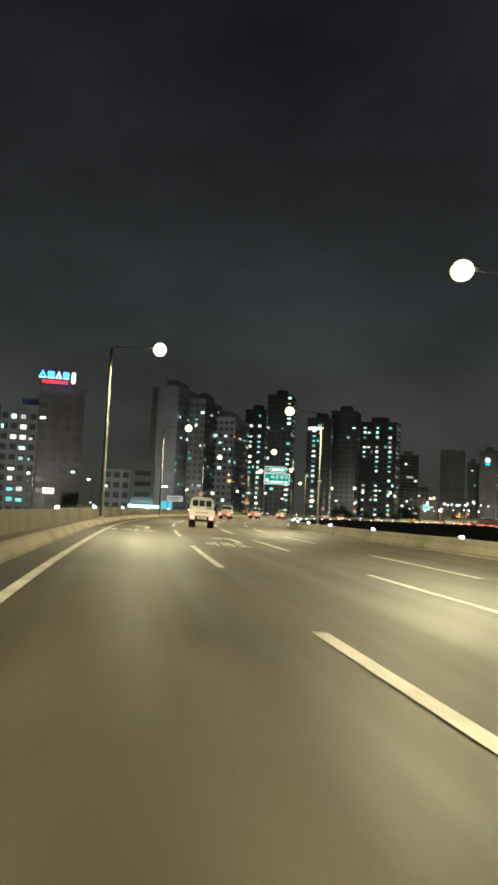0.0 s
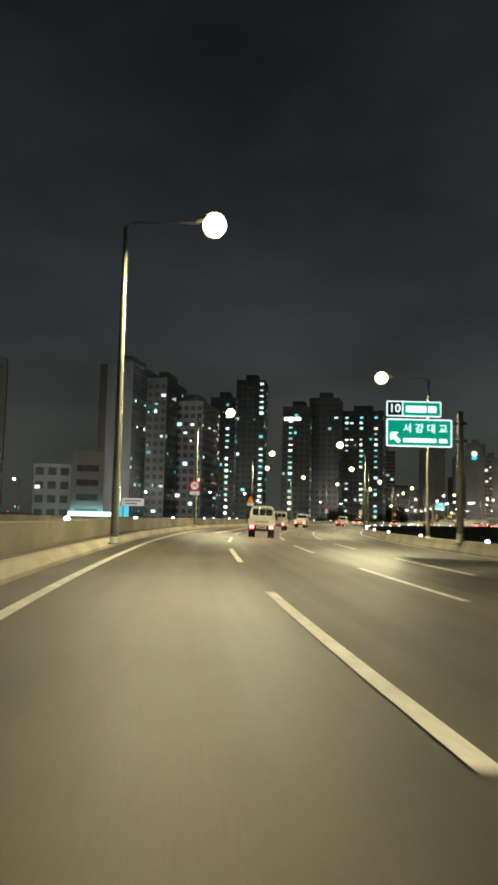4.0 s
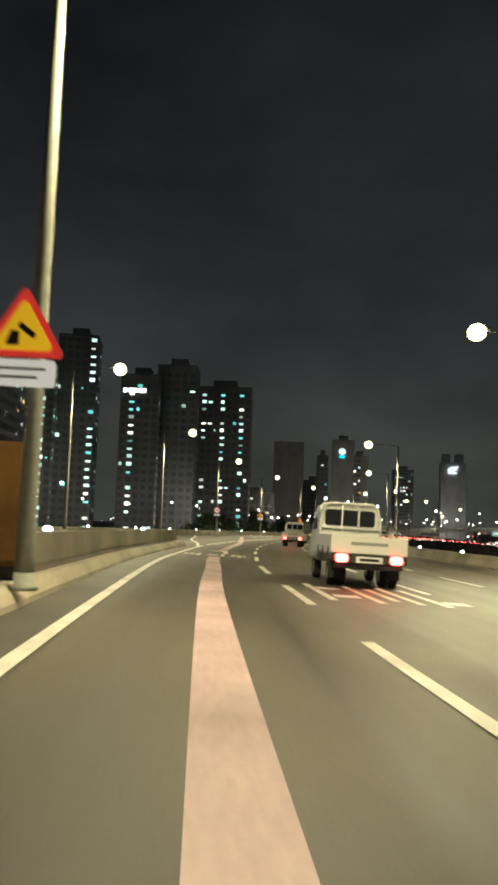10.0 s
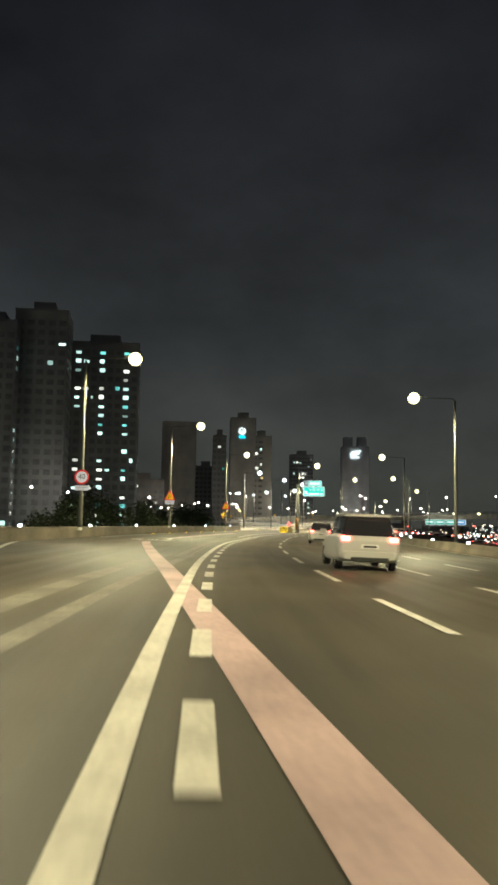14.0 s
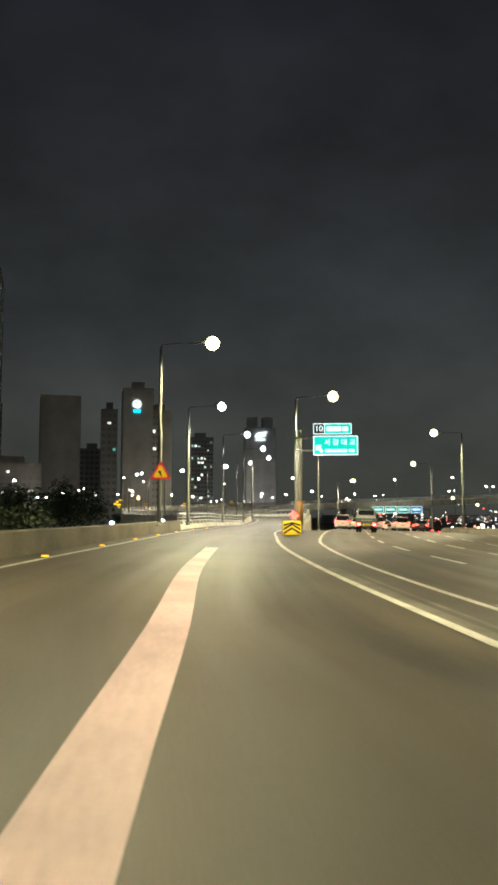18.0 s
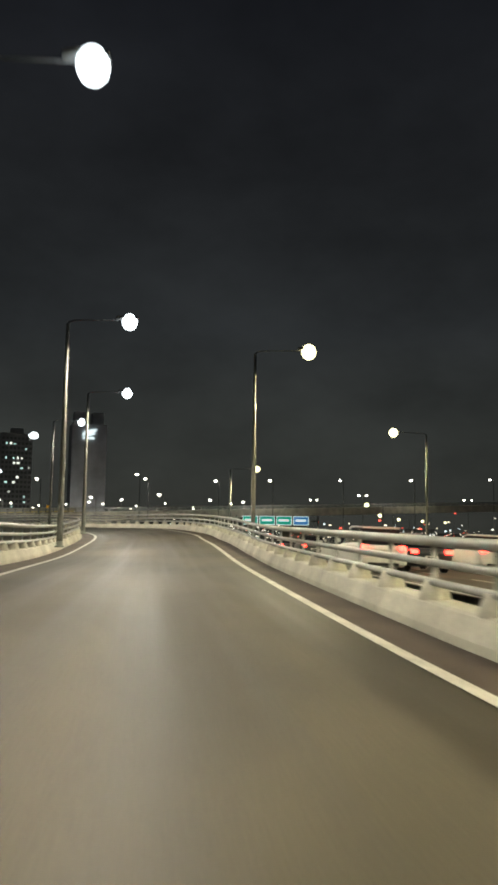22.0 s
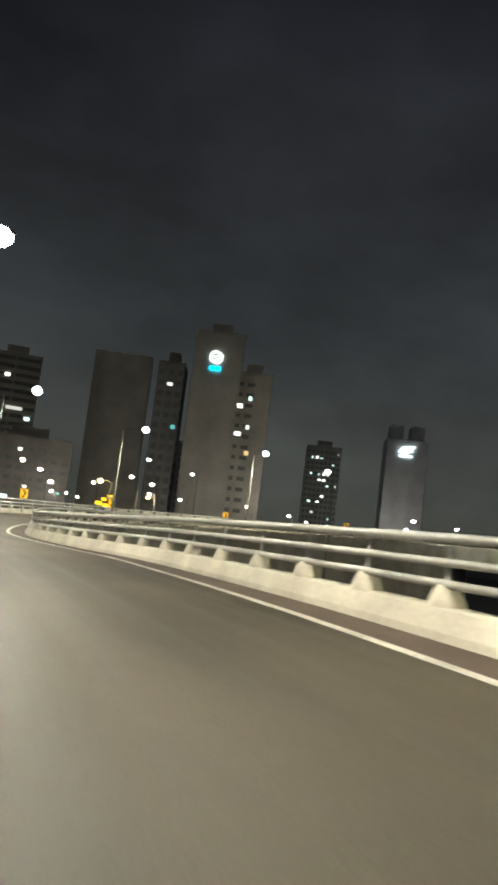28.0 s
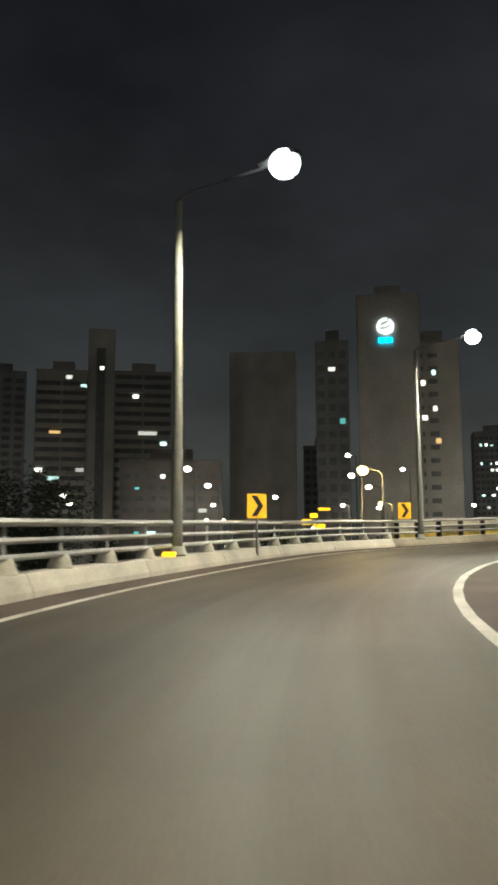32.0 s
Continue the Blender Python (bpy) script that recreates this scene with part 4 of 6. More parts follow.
tower(131.1, 702, -4, 17.6, 14, 56.6, "apartment slab beside a stair tower with balcony bands", "tan", 2.9, 8.8, share=0.0, seed=39, slim=0.5, bands=True, pier=0.03,
      panes=((6.5, 49.4, 1.7, LIT_WHITE), (10.3, 37.9, 5.6, LIT_WHITE), (15.2, 34.7, 1.7, LIT_COOL)))
tower(130, 660, -6, 26, 10, 24, "low apartment block with square windows", "brown", 2.9, 3.2, share=0.16, seed=40, slim=0.45, lits=(LIT_WHITE, LIT_COOL, LIT_TEAL), name="low_building")
tower(86, 742, 4, 17, 16, 64, "distant rounded grey apartment tower", "grey", 2.9, 4.0, share=0.03, seed=41)
tower(200, 728, -18, 14, 14, 38, "distant grey block with a teal light", "grey", 3.0, 2.6, share=0.08, seed=42, lits=(LIT_WHITE, LIT_TEAL))

# ---- signs ----
SIGN_GREEN = glowing("sign_green_lit", (0.0, 0.42, 0.30), 0.55)
SIGN_TEAL = glowing("sign_teal_lit", (0.0, 0.58, 0.48), 0.95)
SIGN_WHITE = glowing("sign_white_lit", (0.80, 1.0, 0.97), 1.3)
# sign faces emit a little, in place of headlights they would throw back
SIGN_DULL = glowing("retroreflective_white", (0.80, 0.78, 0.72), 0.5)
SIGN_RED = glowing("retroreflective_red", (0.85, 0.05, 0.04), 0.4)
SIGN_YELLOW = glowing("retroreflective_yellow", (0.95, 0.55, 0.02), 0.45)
SIGN_BLACK = material("sign_black", (0.015, 0.015, 0.015), 0.5, grain=0.05, stain=0.1)
SIGN_BACK = material("sign_back", (0.30, 0.30, 0.30), 0.5, 0.5)
ORANGE = material("orange_cabinet_paint", (0.30, 0.145, 0.035), 0.65, grain=0.1, stain=0.3, stain_scale=1.5)


def lettering(text, size, mat, parent, m, name="lettering", depth=0.006):
    """Letters standing upright in x, z, read from -y."""
    cu = bpy.data.curves.new("text", "FONT")
    cu.body, cu.size, cu.extrude, cu.align_x, cu.align_y = text, size, depth, "CENTER", "CENTER"
    tmp = new("text", cu)
    me = bpy.data.meshes.new_from_object(tmp.evaluated_get(bpy.context.evaluated_depsgraph_get()))
    bpy.data.objects.remove(tmp)
    me.materials.clear()
    me.materials.append(mat)
    ob = new(name, me)
    ob.parent = parent
    ob.matrix_basis = m @ pose(0, 0, 0, 90, 0, 0)
    return ob


def plate(bm, outline, y0, y1):
    """An outline in x, z as a sheet from y0 to y1."""
    a = [bm.verts.new((x, y0, z)) for x, z in outline]
    b = [bm.verts.new((x, y1, z)) for x, z in outline]
    n = len(outline)
    bm.faces.new(a)
    bm.faces.new(b[::-1])
    for i in range(n):
        bm.faces.new((a[i], b[i], b[(i + 1) % n], a[(i + 1) % n]))
    bmesh.ops.recalc_face_normals(bm, faces=bm.faces)
    return bm


def disc(r, n=32, cx=0, cz=0):
    return [(cx + r * math.cos(k * math.tau / n), cz + r * math.sin(k * math.tau / n)) for k in range(n)]


def rect(x0, z0, x1, z1, r=0.0):
    if not r:
        return [(x0, z0), (x1, z0), (x1, z1), (x0, z1)]
    pts = []
    for cx, cz, a in ((x1 - r, z0 + r, -90), (x1 - r, z1 - r, 0), (x0 + r, z1 - r, 90), (x0 + r, z0 + r, 180)):
        pts += [(cx + r * math.cos(radians(a + k * 22.5)), cz + r * math.sin(radians(a + k * 22.5))) for k in range(5)]
    return pts


def flat(root, name, outline, y, mat, thick=0.012, label=""):
    return part(name, plate(bmesh.new(), outline, y - thick, y), mat, root, label)


def speed_sign(x, y, z, yaw):
    root = thing("speed_limit_sign", pose(x, y, z, 0, 0, yaw), "round white speed sign with red rim clamped to a lamp pole", "road sign")
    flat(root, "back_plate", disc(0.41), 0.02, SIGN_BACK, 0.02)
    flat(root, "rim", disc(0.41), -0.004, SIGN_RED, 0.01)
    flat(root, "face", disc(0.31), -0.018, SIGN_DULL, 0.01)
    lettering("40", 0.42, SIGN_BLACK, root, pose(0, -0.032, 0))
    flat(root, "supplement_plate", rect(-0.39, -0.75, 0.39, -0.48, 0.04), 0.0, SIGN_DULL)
    for k, (a, b) in enumerate(((-0.34, 0.34), (-0.28, 0.2))):
        flat(root, "unreadable_line", rect(a, -0.59 - k * 0.1, b, -0.56 - k * 0.1), -0.016, SIGN_BACK, 0.004)
    bm = bmesh.new()
    box(bm, -0.12, 0.02, -0.1, 0.12, 0.2, -0.04)
    part("clamp", bm, STEEL, root)
    return root


def warning_sign(x, y, z, yaw, plate_below, figure):
    root = thing("warning_sign", pose(x, y, z, 0, 0, yaw), "triangular yellow warning sign with a red border on a lamp pole", "road sign", "warning signs")

    def tri(r):
        pts = []
        for k in range(3):
            a = radians(90 + 120 * k)
            cx, cz = (r - 0.09) * math.cos(a), (r - 0.09) * math.sin(a)
            pts += [(cx + 0.06 * math.cos(a + radians(d)), cz + 0.06 * math.sin(a + radians(d))) for d in (-60, -30, 0, 30, 60)]
        return pts

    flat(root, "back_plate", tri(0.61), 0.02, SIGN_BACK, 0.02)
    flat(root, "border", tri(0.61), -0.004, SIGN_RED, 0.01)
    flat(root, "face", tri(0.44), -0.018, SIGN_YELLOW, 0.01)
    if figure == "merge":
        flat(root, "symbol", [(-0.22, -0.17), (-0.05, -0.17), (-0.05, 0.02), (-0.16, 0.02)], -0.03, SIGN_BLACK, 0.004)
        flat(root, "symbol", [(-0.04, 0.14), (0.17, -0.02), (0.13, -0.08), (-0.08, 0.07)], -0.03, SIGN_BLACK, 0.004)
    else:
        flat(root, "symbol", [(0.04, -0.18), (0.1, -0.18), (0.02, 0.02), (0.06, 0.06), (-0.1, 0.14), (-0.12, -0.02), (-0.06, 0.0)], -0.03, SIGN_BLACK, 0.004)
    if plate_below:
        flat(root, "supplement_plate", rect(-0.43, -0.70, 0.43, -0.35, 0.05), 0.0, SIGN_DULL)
        for k in range(2):
            flat(root, "unreadable_line", rect(-0.34, -0.49 - k * 0.11, 0.31 - 0.1 * k, -0.45 - k * 0.11), -0.016, SIGN_BACK, 0.004)
    bm = bmesh.new()
    box(bm, -0.1, 0.02, -0.05, 0.1, 0.22, 0.02)
    part("clamp", bm, STEEL, root)
    return root


def facing(x, y):
    s = DRIVE.near(x, y)[0]
    return DRIVE.yaw(max(0, s - 15))


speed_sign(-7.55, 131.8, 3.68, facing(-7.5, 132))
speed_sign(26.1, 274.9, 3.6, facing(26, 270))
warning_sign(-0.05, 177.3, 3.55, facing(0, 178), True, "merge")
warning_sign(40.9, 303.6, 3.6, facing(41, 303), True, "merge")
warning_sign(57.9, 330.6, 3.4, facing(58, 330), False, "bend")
cab = thing("roadside_cabinet", pose(-0.05, 178.4, 0.28, 0, 0, facing(0, 178)), "orange-brown metal cabinet at a lamp pole", "cabinet")
part("body", box(bmesh.new(), -0.3, -0.2, 0.25, 0.3, 0.2, 1.95, 0.03), ORANGE, cab)
part("plinth", box(bmesh.new(), -0.2, -0.15, 0, 0.2, 0.15, 0.25), DARK_METAL, cab)
part("door", box(bmesh.new(), -0.25, -0.225, 0.32, 0.25, -0.2, 1.88, 0.01), ORANGE, cab)


def chevron_sign(x, y, z, yaw):
    root = thing("chevron_sign", pose(x, y, z, 0, 0, yaw), "yellow chevron bend marker on a thin post behind the railing", "road sign", "chevron signs")
    flat(root, "panel", rect(-0.3, -0.38, 0.3, 0.38, 0.04), 0.0, CHEVRON_YELLOW, 0.02)
    flat(root, "chevron", [(-0.17, -0.32), (0.0, -0.32), (0.2, 0.0), (0.0, 0.32), (-0.17, 0.32), (0.03, 0.0)], -0.022, SIGN_BLACK, 0.004)
    bm = bmesh.new()
    tube(bm, [((0, 0.05, -2.2), 0.035), ((0, 0.05, 0.2), 0.035)], 8)
    part("post", bm, POLE, root)
    return root


# panel yellow emits, as if lit from passing headlights
CHEVRON_YELLOW = glowing("chevron_lit_yellow", (0.95, 0.50, 0.02), 0.35)
for x, y, z, yw in ((113.15, 466.0, 3.15, -4), (121.0, 478.5, 3.45, -12), (130.95, 489.65, 3.9, -30), (145.0, 494.3, 4.25, -40), (160.5, 494.4, 4.85, -50)):
    chevron_sign(x, y, z, yw)


def guide_sign(x, y, yaw, side, base, low, green, white, label):
    """An arm sign: the pole at x, y, two panels to its right (side 1) or left."""
    root = thing("guide_sign", pose(x, y, base, 0, 0, yaw), label, "road sign")
    low = low - base
    bm = bmesh.new()
    tube(bm, [((0, 0.1, 0), 0.19), ((0, 0.1, 3.5), 0.17), ((0, 0.1, low + 1.85), 0.15)], 14)
    part("pole", bm, POLE, root)
    bm = bmesh.new()
    tube(bm, [((0, 0.1, 0.02), 0.34), ((0, 0.1, 0.07), 0.34), ((0, 0.1, 0.08), 0.2), ((0, 0.1, 0.5), 0.19)], 14)
    part("base_flange", bm, POLE, root)
    for z in (low + 0.35, low + 1.25):
        bm = bmesh.new()
        tube(bm, [((-0.35 * side, 0.1, z), 0.06), ((3.6 * side, 0.1, z), 0.05)], 8)
        part("arm", bm, POLE, root)
        bm = bmesh.new()
        tube(bm, [((0, 0.1, z), 0.23), ((0, 0.1, z + 0.09), 0.23)], 12)
        part("collar", bm, STEEL, root)
    x0, x1 = (1.0, 4.2) if side > 0 else (-3.75, -0.45)
    panel = flat(root, "panel", rect(x0, low, x1, low + 1.4, 0.08), 0.0, white, 0.04, "white-edged green panel")
    flat(panel, "field", rect(x0 + 0.06, low + 0.06, x1 - 0.06, low + 1.34, 0.06), -0.042, green, 0.006)
    xm = (x0 + x1) / 2
    lettering("서 강 대 교", 0.5, white, panel, pose(xm + 0.3, -0.056, low + 0.9))
    flat(panel, "unreadable_line", rect(x0 + 0.85, low + 0.22, x1 - 0.8, low + 0.42), -0.05, white, 0.006)
    flat(panel, "unreadable_line", rect(x1 - 0.65, low + 0.22, x1 - 0.25, low + 0.42), -0.05, white, 0.006)
    flat(panel, "arrow", [(x0 + 0.2, low + 0.72), (x0 + 0.2, low + 0.30), (x0 + 0.34, low + 0.42), (x0 + 0.58, low + 0.16), (x0 + 0.72, low + 0.3), (x0 + 0.46, low + 0.56), (x0 + 0.6, low + 0.72)], -0.05, white, 0.006)
    top = flat(root, "number_panel", rect(x0, low + 1.52, x0 + 2.75, low + 2.3, 0.06), 0.0, white, 0.04)
    flat(top, "number_field", rect(x0 + 0.05, low + 1.57, x0 + 0.78, low + 2.25), -0.042, SIGN_BLACK, 0.006)
    flat(top, "field", rect(x0 + 0.83, low + 1.57, x0 + 2.7, low + 2.25), -0.042, green, 0.006)
    lettering("10", 0.6, white, top, pose(x0 + 0.41, -0.056, low + 1.91))
    flat(top, "unreadable_line", rect(x0 + 0.98, low + 1.74, x0 + 2.0, low + 2.06), -0.05, white, 0.006)
    flat(top, "unreadable_line", rect(x0 + 2.1, low + 1.74, x0 + 2.5, low + 2.06), -0.05, white, 0.006)
    return root


exit_sign = guide_sign(73.2, 339.25, -37, 1, -0.1, 5.5, SIGN_TEAL, SIGN_WHITE, "glowing green exit sign on a stout grey pole")
part("pole_wrap", tube(bmesh.new(), [((0, 0.1, 0.55), 0.24), ((0, 0.1, 2.3), 0.235)], 16), ORANGE, exit_sign, "orange-brown wrap round the pole foot")
guide_sign(5.9, 105.0, -3, -1, 0.1, 4.9, SIGN_GREEN, SIGN_WHITE, "green exit sign on a grey arm pole by the barrier")

def info_board(x, y, z, yaw, w, h, label):
    root = thing("info_board", pose(x, y, -7.3, 0, 0, yaw), label, "sign board", "sign boards beside the slip road")
    zz = z + 7.3
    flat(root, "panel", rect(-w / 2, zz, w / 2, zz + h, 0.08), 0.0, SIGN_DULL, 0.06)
    for k, (a, b) in enumerate(((-0.4, 0.38), (-0.36, 0.2))):
        flat(root, "unreadable_line", rect(a * w, zz + h * (0.58 - 0.36 * k), b * w, zz + h * (0.74 - 0.36 * k)), -0.062, SIGN_BACK, 0.004)
    part("post", tube(bmesh.new(), [((-w / 2 + 0.3, 0.12, 0), 0.13), ((-w / 2 + 0.3, 0.12, zz + h), 0.1)], 10), POLE, root)
    part("arm", tube(bmesh.new(), [((-w / 2 + 0.3, 0.12, zz + h * 0.5), 0.06), ((w / 2 - 0.3, 0.12, zz + h * 0.5), 0.05)], 8), POLE, root)


info_board(-21.8, 244.9, 3.2, 6, 4.8, 1.7, "long cream sign board on a grey post")
info_board(-58.3, 236.3, 3.6, 10, 3.4, 1.8, "cream sign board on a tall grey post")

# gantry signs over the far main road
gantry = thing("sign_gantry", pose(201, 468, -6.5, 0, 0, -50), "green direction signs on a gantry under the flyover", "road sign")
for k in range(4):
    p = flat(gantry, "panel", rect(-7.2 + k * 3.7, 8.4, -3.9 + k * 3.7, 10.3, 0.1), 0.0, SIGN_WHITE, 0.05)
    flat(p, "field", rect(-7.1 + k * 3.7, 8.5, -4.0 + k * 3.7, 10.2), -0.052, SIGN_GREEN if k < 3 else glowing("sign_blue_lit", (0.05, 0.25, 0.55), 0.6), 0.006)
    flat(p, "unreadable_line", rect(-6.7 + k * 3.7, 9.2, -4.5 + k * 3.7, 9.6), -0.06, SIGN_WHITE, 0.006)
for x in (-8.6, 9.2):
    bm = bmesh.new()
    tube(bm, [((x, 0.3, 0), 0.25), ((x, 0.3, 10.4), 0.2)], 10)
    part("post", bm, POLE, gantry)
bm = bmesh.new()
tube(bm, [((-8.6, 0.3, 9.3), 0.16), ((9.2, 0.3, 9.3), 0.16)], 8)
part("beam", bm, POLE, gantry)

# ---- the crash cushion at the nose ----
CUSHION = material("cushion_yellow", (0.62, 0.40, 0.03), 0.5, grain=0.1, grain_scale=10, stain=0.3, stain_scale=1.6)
# front face glows by itself, imitating light returned from headlights
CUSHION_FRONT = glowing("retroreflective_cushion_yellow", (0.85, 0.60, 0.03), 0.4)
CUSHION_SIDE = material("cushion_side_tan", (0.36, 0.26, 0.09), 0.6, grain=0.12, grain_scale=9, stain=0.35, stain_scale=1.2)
# glows on its own; on studs and kerb reflector this imitates returned headlight
AMBER_GLOW = glowing("amber_reflector", (1.0, 0.62, 0.02), 1.6)
RED_HOT = glowing("red_lamp_core", (1.0, 0.10, 0.08), 5.0)
DARK_RED = glowing("red_lamp_board", (0.8, 0.03, 0.02), 0.5)
att = thing("crash_cushion", pose(67.35, 331.95, -0.05, 0, 0, -35), "yellow crash cushion with a black chevron front at the nose", "crash barrier")
part("front_board", box(bmesh.new(), -0.54, -0.16, 0.05, 0.54, 0.0, 0.88, 0.05), CUSHION_FRONT, att, "yellow reflective front, made to glow for headlights")
for k in range(3):
    for sgn in (-1, 1):
        z0 = 0.12 + k * 0.24
        flat(att, "chevron_stripe", [(sgn * 0.5, z0 - 0.04), (sgn * 0.5, z0 + 0.09), (0.0, z0 + 0.40 if k < 2 else 0.82), (0.0, z0 + 0.27 if k < 2 else 0.75)], -0.162, SIGN_BLACK, 0.006)
for side in (-0.53, 0.53):
    for k in range(4):
        bm = bmesh.new()
        sg = 1 if side > 0 else -1
        o = [(side, 0.10 + k * 0.185), (side + sg * 0.07, 0.14 + k * 0.185), (side + sg * 0.07, 0.22 + k * 0.185), (side, 0.255 + k * 0.185), (side - sg * 0.02, 0.18 + k * 0.185)]
        plate(bm, o, 0.0, 5.0)
        part("side_beam", bm, CUSHION_SIDE, att, "yellow-tan corrugated side panel")
part("core", box(bmesh.new(), -0.42, 0.05, 0.05, 0.42, 4.9, 0.78), DARK_METAL, att)
part("top_board", box(bmesh.new(), -0.54, 0.02, 0.83, 0.54, 5.0, 0.88), CUSHION, att)
beacon = thing("beacon", pose(69.9, 335.3, -0.05, 0, 0, -34), "flashing red diamond lamp on a short post", "warning lamp")
bm = bmesh.new()
tube(bm, [((0, 0, 0.03), 0.04), ((0, 0, 1.02), 0.04)], 8)
part("post", bm, DARK_METAL, beacon)
flat(beacon, "housing", [(0, 0.94), (0.3, 1.24), (0, 1.54), (-0.3, 1.24)], 0.0, DARK_RED, 0.05)
for k in range(3):
    for q in range(4):
        u, v = (k - 1) * 0.125, (q - 1.5) * 0.125
        flat(beacon, "lamp", disc(0.05, 12, (u - v) * 0.707, 1.24 + (u + v) * 0.707), -0.055, RED_HOT, 0.02)

# ---- delineators and road studs ----
bm = bmesh.new()
box(bm, -0.06, -0.04, 0.0, 0.06, 0.04, 0.10, 0.012)
DEL_BODY = bpy.data.meshes.new("housing")
bm.to_mesh(DEL_BODY)
bm.free()
DEL_BODY.materials.append(DARK_METAL)
bm = bmesh.new()
bmesh.ops.create_uvsphere(bm, u_segments=10, v_segments=6, radius=0.085)
for v in bm.verts:
    v.co = Vector((v.co.x * 1.2, v.co.y * 0.5 - 0.05, v.co.z * 0.8 + 0.06))
DEL_LENS = bpy.data.meshes.new("lens")
bm.to_mesh(DEL_LENS)
bm.free()
DEL_LENS.materials.append(DELINEATOR)


def delineator(x, y, z, yaw):
    d = thing("delineator", pose(x, y, z, 0, 0, yaw), "small white glowing delineator on the barrier top", "reflector", "delineators")
    for me in (DEL_BODY, DEL_LENS):
        new(me.name, me).parent = d


s = 20.0
while s < WALL_END - 4:
    x, y = MAIN.at(s, -1.74)
    delineator(x, y, main_z(s, -0.75) + 0.88, MAIN.yaw(s))
    s += 19.0
s = 25.0
while s < S0 + 420:
    x, y = MAIN.at(s, 14.98)
    delineator(x, y, main_z(s, 14.62) + 0.62, MAIN.yaw(s))
    s += 14.0
s = 90.0
while s < so_rail:
    x, y = OUTER.at(s, -0.24)
    delineator(x, y, ramp_z(*OUTER.at(s)) + 0.66, OUTER.yaw(s))
    s += 16.0
bm = bmesh.new()
box(bm, -0.09, -0.05, 0.0, 0.09, 0.05, 0.035, 0.012)
STUD = bpy.data.meshes.new("road_stud")
bm.to_mesh(STUD)
bm.free()
STUD.materials.append(AMBER_GLOW)
bm = bmesh.new()
box(bm, -0.16, -0.06, 0.0, 0.16, 0.06, 0.10, 0.02)
tagged(part("reflector", bm, AMBER_GLOW), "small amber reflector on the kerb at a lamp pole", "reflector").matrix_basis = pose(117.55, 473.10, ramp_z(117.55, 473.10) + 0.37, 0, 0, -30)
for k in range(9):
    s = OUTER.near(38, 300)[0] + k * 7.5
    x, y = OUTER.at(s, 0.6)
    st = tagged(new("road_stud", STUD), "small amber reflective road stud by the edge line", "road stud", "road studs")
    st.matrix_basis = pose(x, y, ramp_z(x, y), 0, 0, OUTER.yaw(s))

# ---- vehicles ----
WHITE_PAINT = material("vehicle_white", (0.70, 0.70, 0.66), 0.3, grain=0.02, stain=0.08, bump=0.0)
SILVER_PAINT = material("vehicle_silver", (0.50, 0.50, 0.48), 0.3, 0.15, grain=0.02, stain=0.06, bump=0.0)
DARK_PAINT = material("vehicle_dark", (0.05, 0.055, 0.06), 0.3, 0.2, grain=0.02, stain=0.06, bump=0.0)
GREEN_PAINT = material("vehicle_green", (0.06, 0.09, 0.08), 0.4, 0.1, grain=0.04, stain=0.15, bump=0.0)
TYRE = material("tyre_rubber", (0.02, 0.02, 0.02), 0.9, grain=0.1, stain=0.1)
RIM = material("wheel_rim", (0.35, 0.35, 0.35), 0.35, 0.8)
CAR_GLASS = material("car_glass", (0.02, 0.02, 0.025), 0.08, grain=0.0, stain=0.0, bump=0.0)
TAIL = glowing("tail_lamp", (1.0, 0.03, 0.02), 20)
TAIL_WHITE = glowing("tail_lamp_bright", (1.0, 0.10, 0.08), 11)
PLATE_WHITE = material("number_plate", (0.75, 0.75, 0.72), 0.5)
PLATE_YELLOW = material("number_plate_yellow", (0.70, 0.50, 0.05), 0.5)


def wheel(root, x, y, r=0.33, w=0.22):
    tyre = bmesh.new()
    prof = [(r * 0.62, -w / 2), (r * 0.9, -w / 2), (r, -w * 0.36), (r, w * 0.36), (r * 0.9, w / 2), (r * 0.62, w / 2)]
    n = 20
    rings = [[tyre.verts.new((x + o, y + q * math.cos(k * math.tau / n), r + q * math.sin(k * math.tau / n))) for q, o in prof] for k in range(n)]
    for k in range(n):
        for i in range(len(prof)):
            tyre.faces.new((rings[k][i], rings[(k + 1) % n][i], rings[(k + 1) % n][(i + 1) % len(prof)], rings[k][(i + 1) % len(prof)]))
    bmesh.ops.recalc_face_normals(tyre, faces=tyre.faces)
    wh = part("wheel", tyre, TYRE, root)
    rim = bmesh.new()
    tube(rim, [((x - w * 0.4, y, r), r * 0.63), ((x - w * 0.2, y, r), r * 0.55), ((x + w * 0.2, y, r), r * 0.55), ((x + w * 0.4, y, r), r * 0.63)], 16)
    part("rim", rim, RIM, wh)


def section(y, w, z0, z1, r, top=1.0):
    """A rounded cross-section; top narrows it upwards."""
    pts = []
    for cx, cz, a, k in ((w - r, z0 + r, -90, 1.0), (w - r, z1 - r, 0, top), (-w + r, z1 - r, 90, top), (-w + r, z0 + r, 180, 1.0)):
        pts += [((cx + r * math.cos(radians(a + q * 30))) * k, y, cz + r * math.sin(radians(a + q * 30))) for q in range(4)]
    return pts


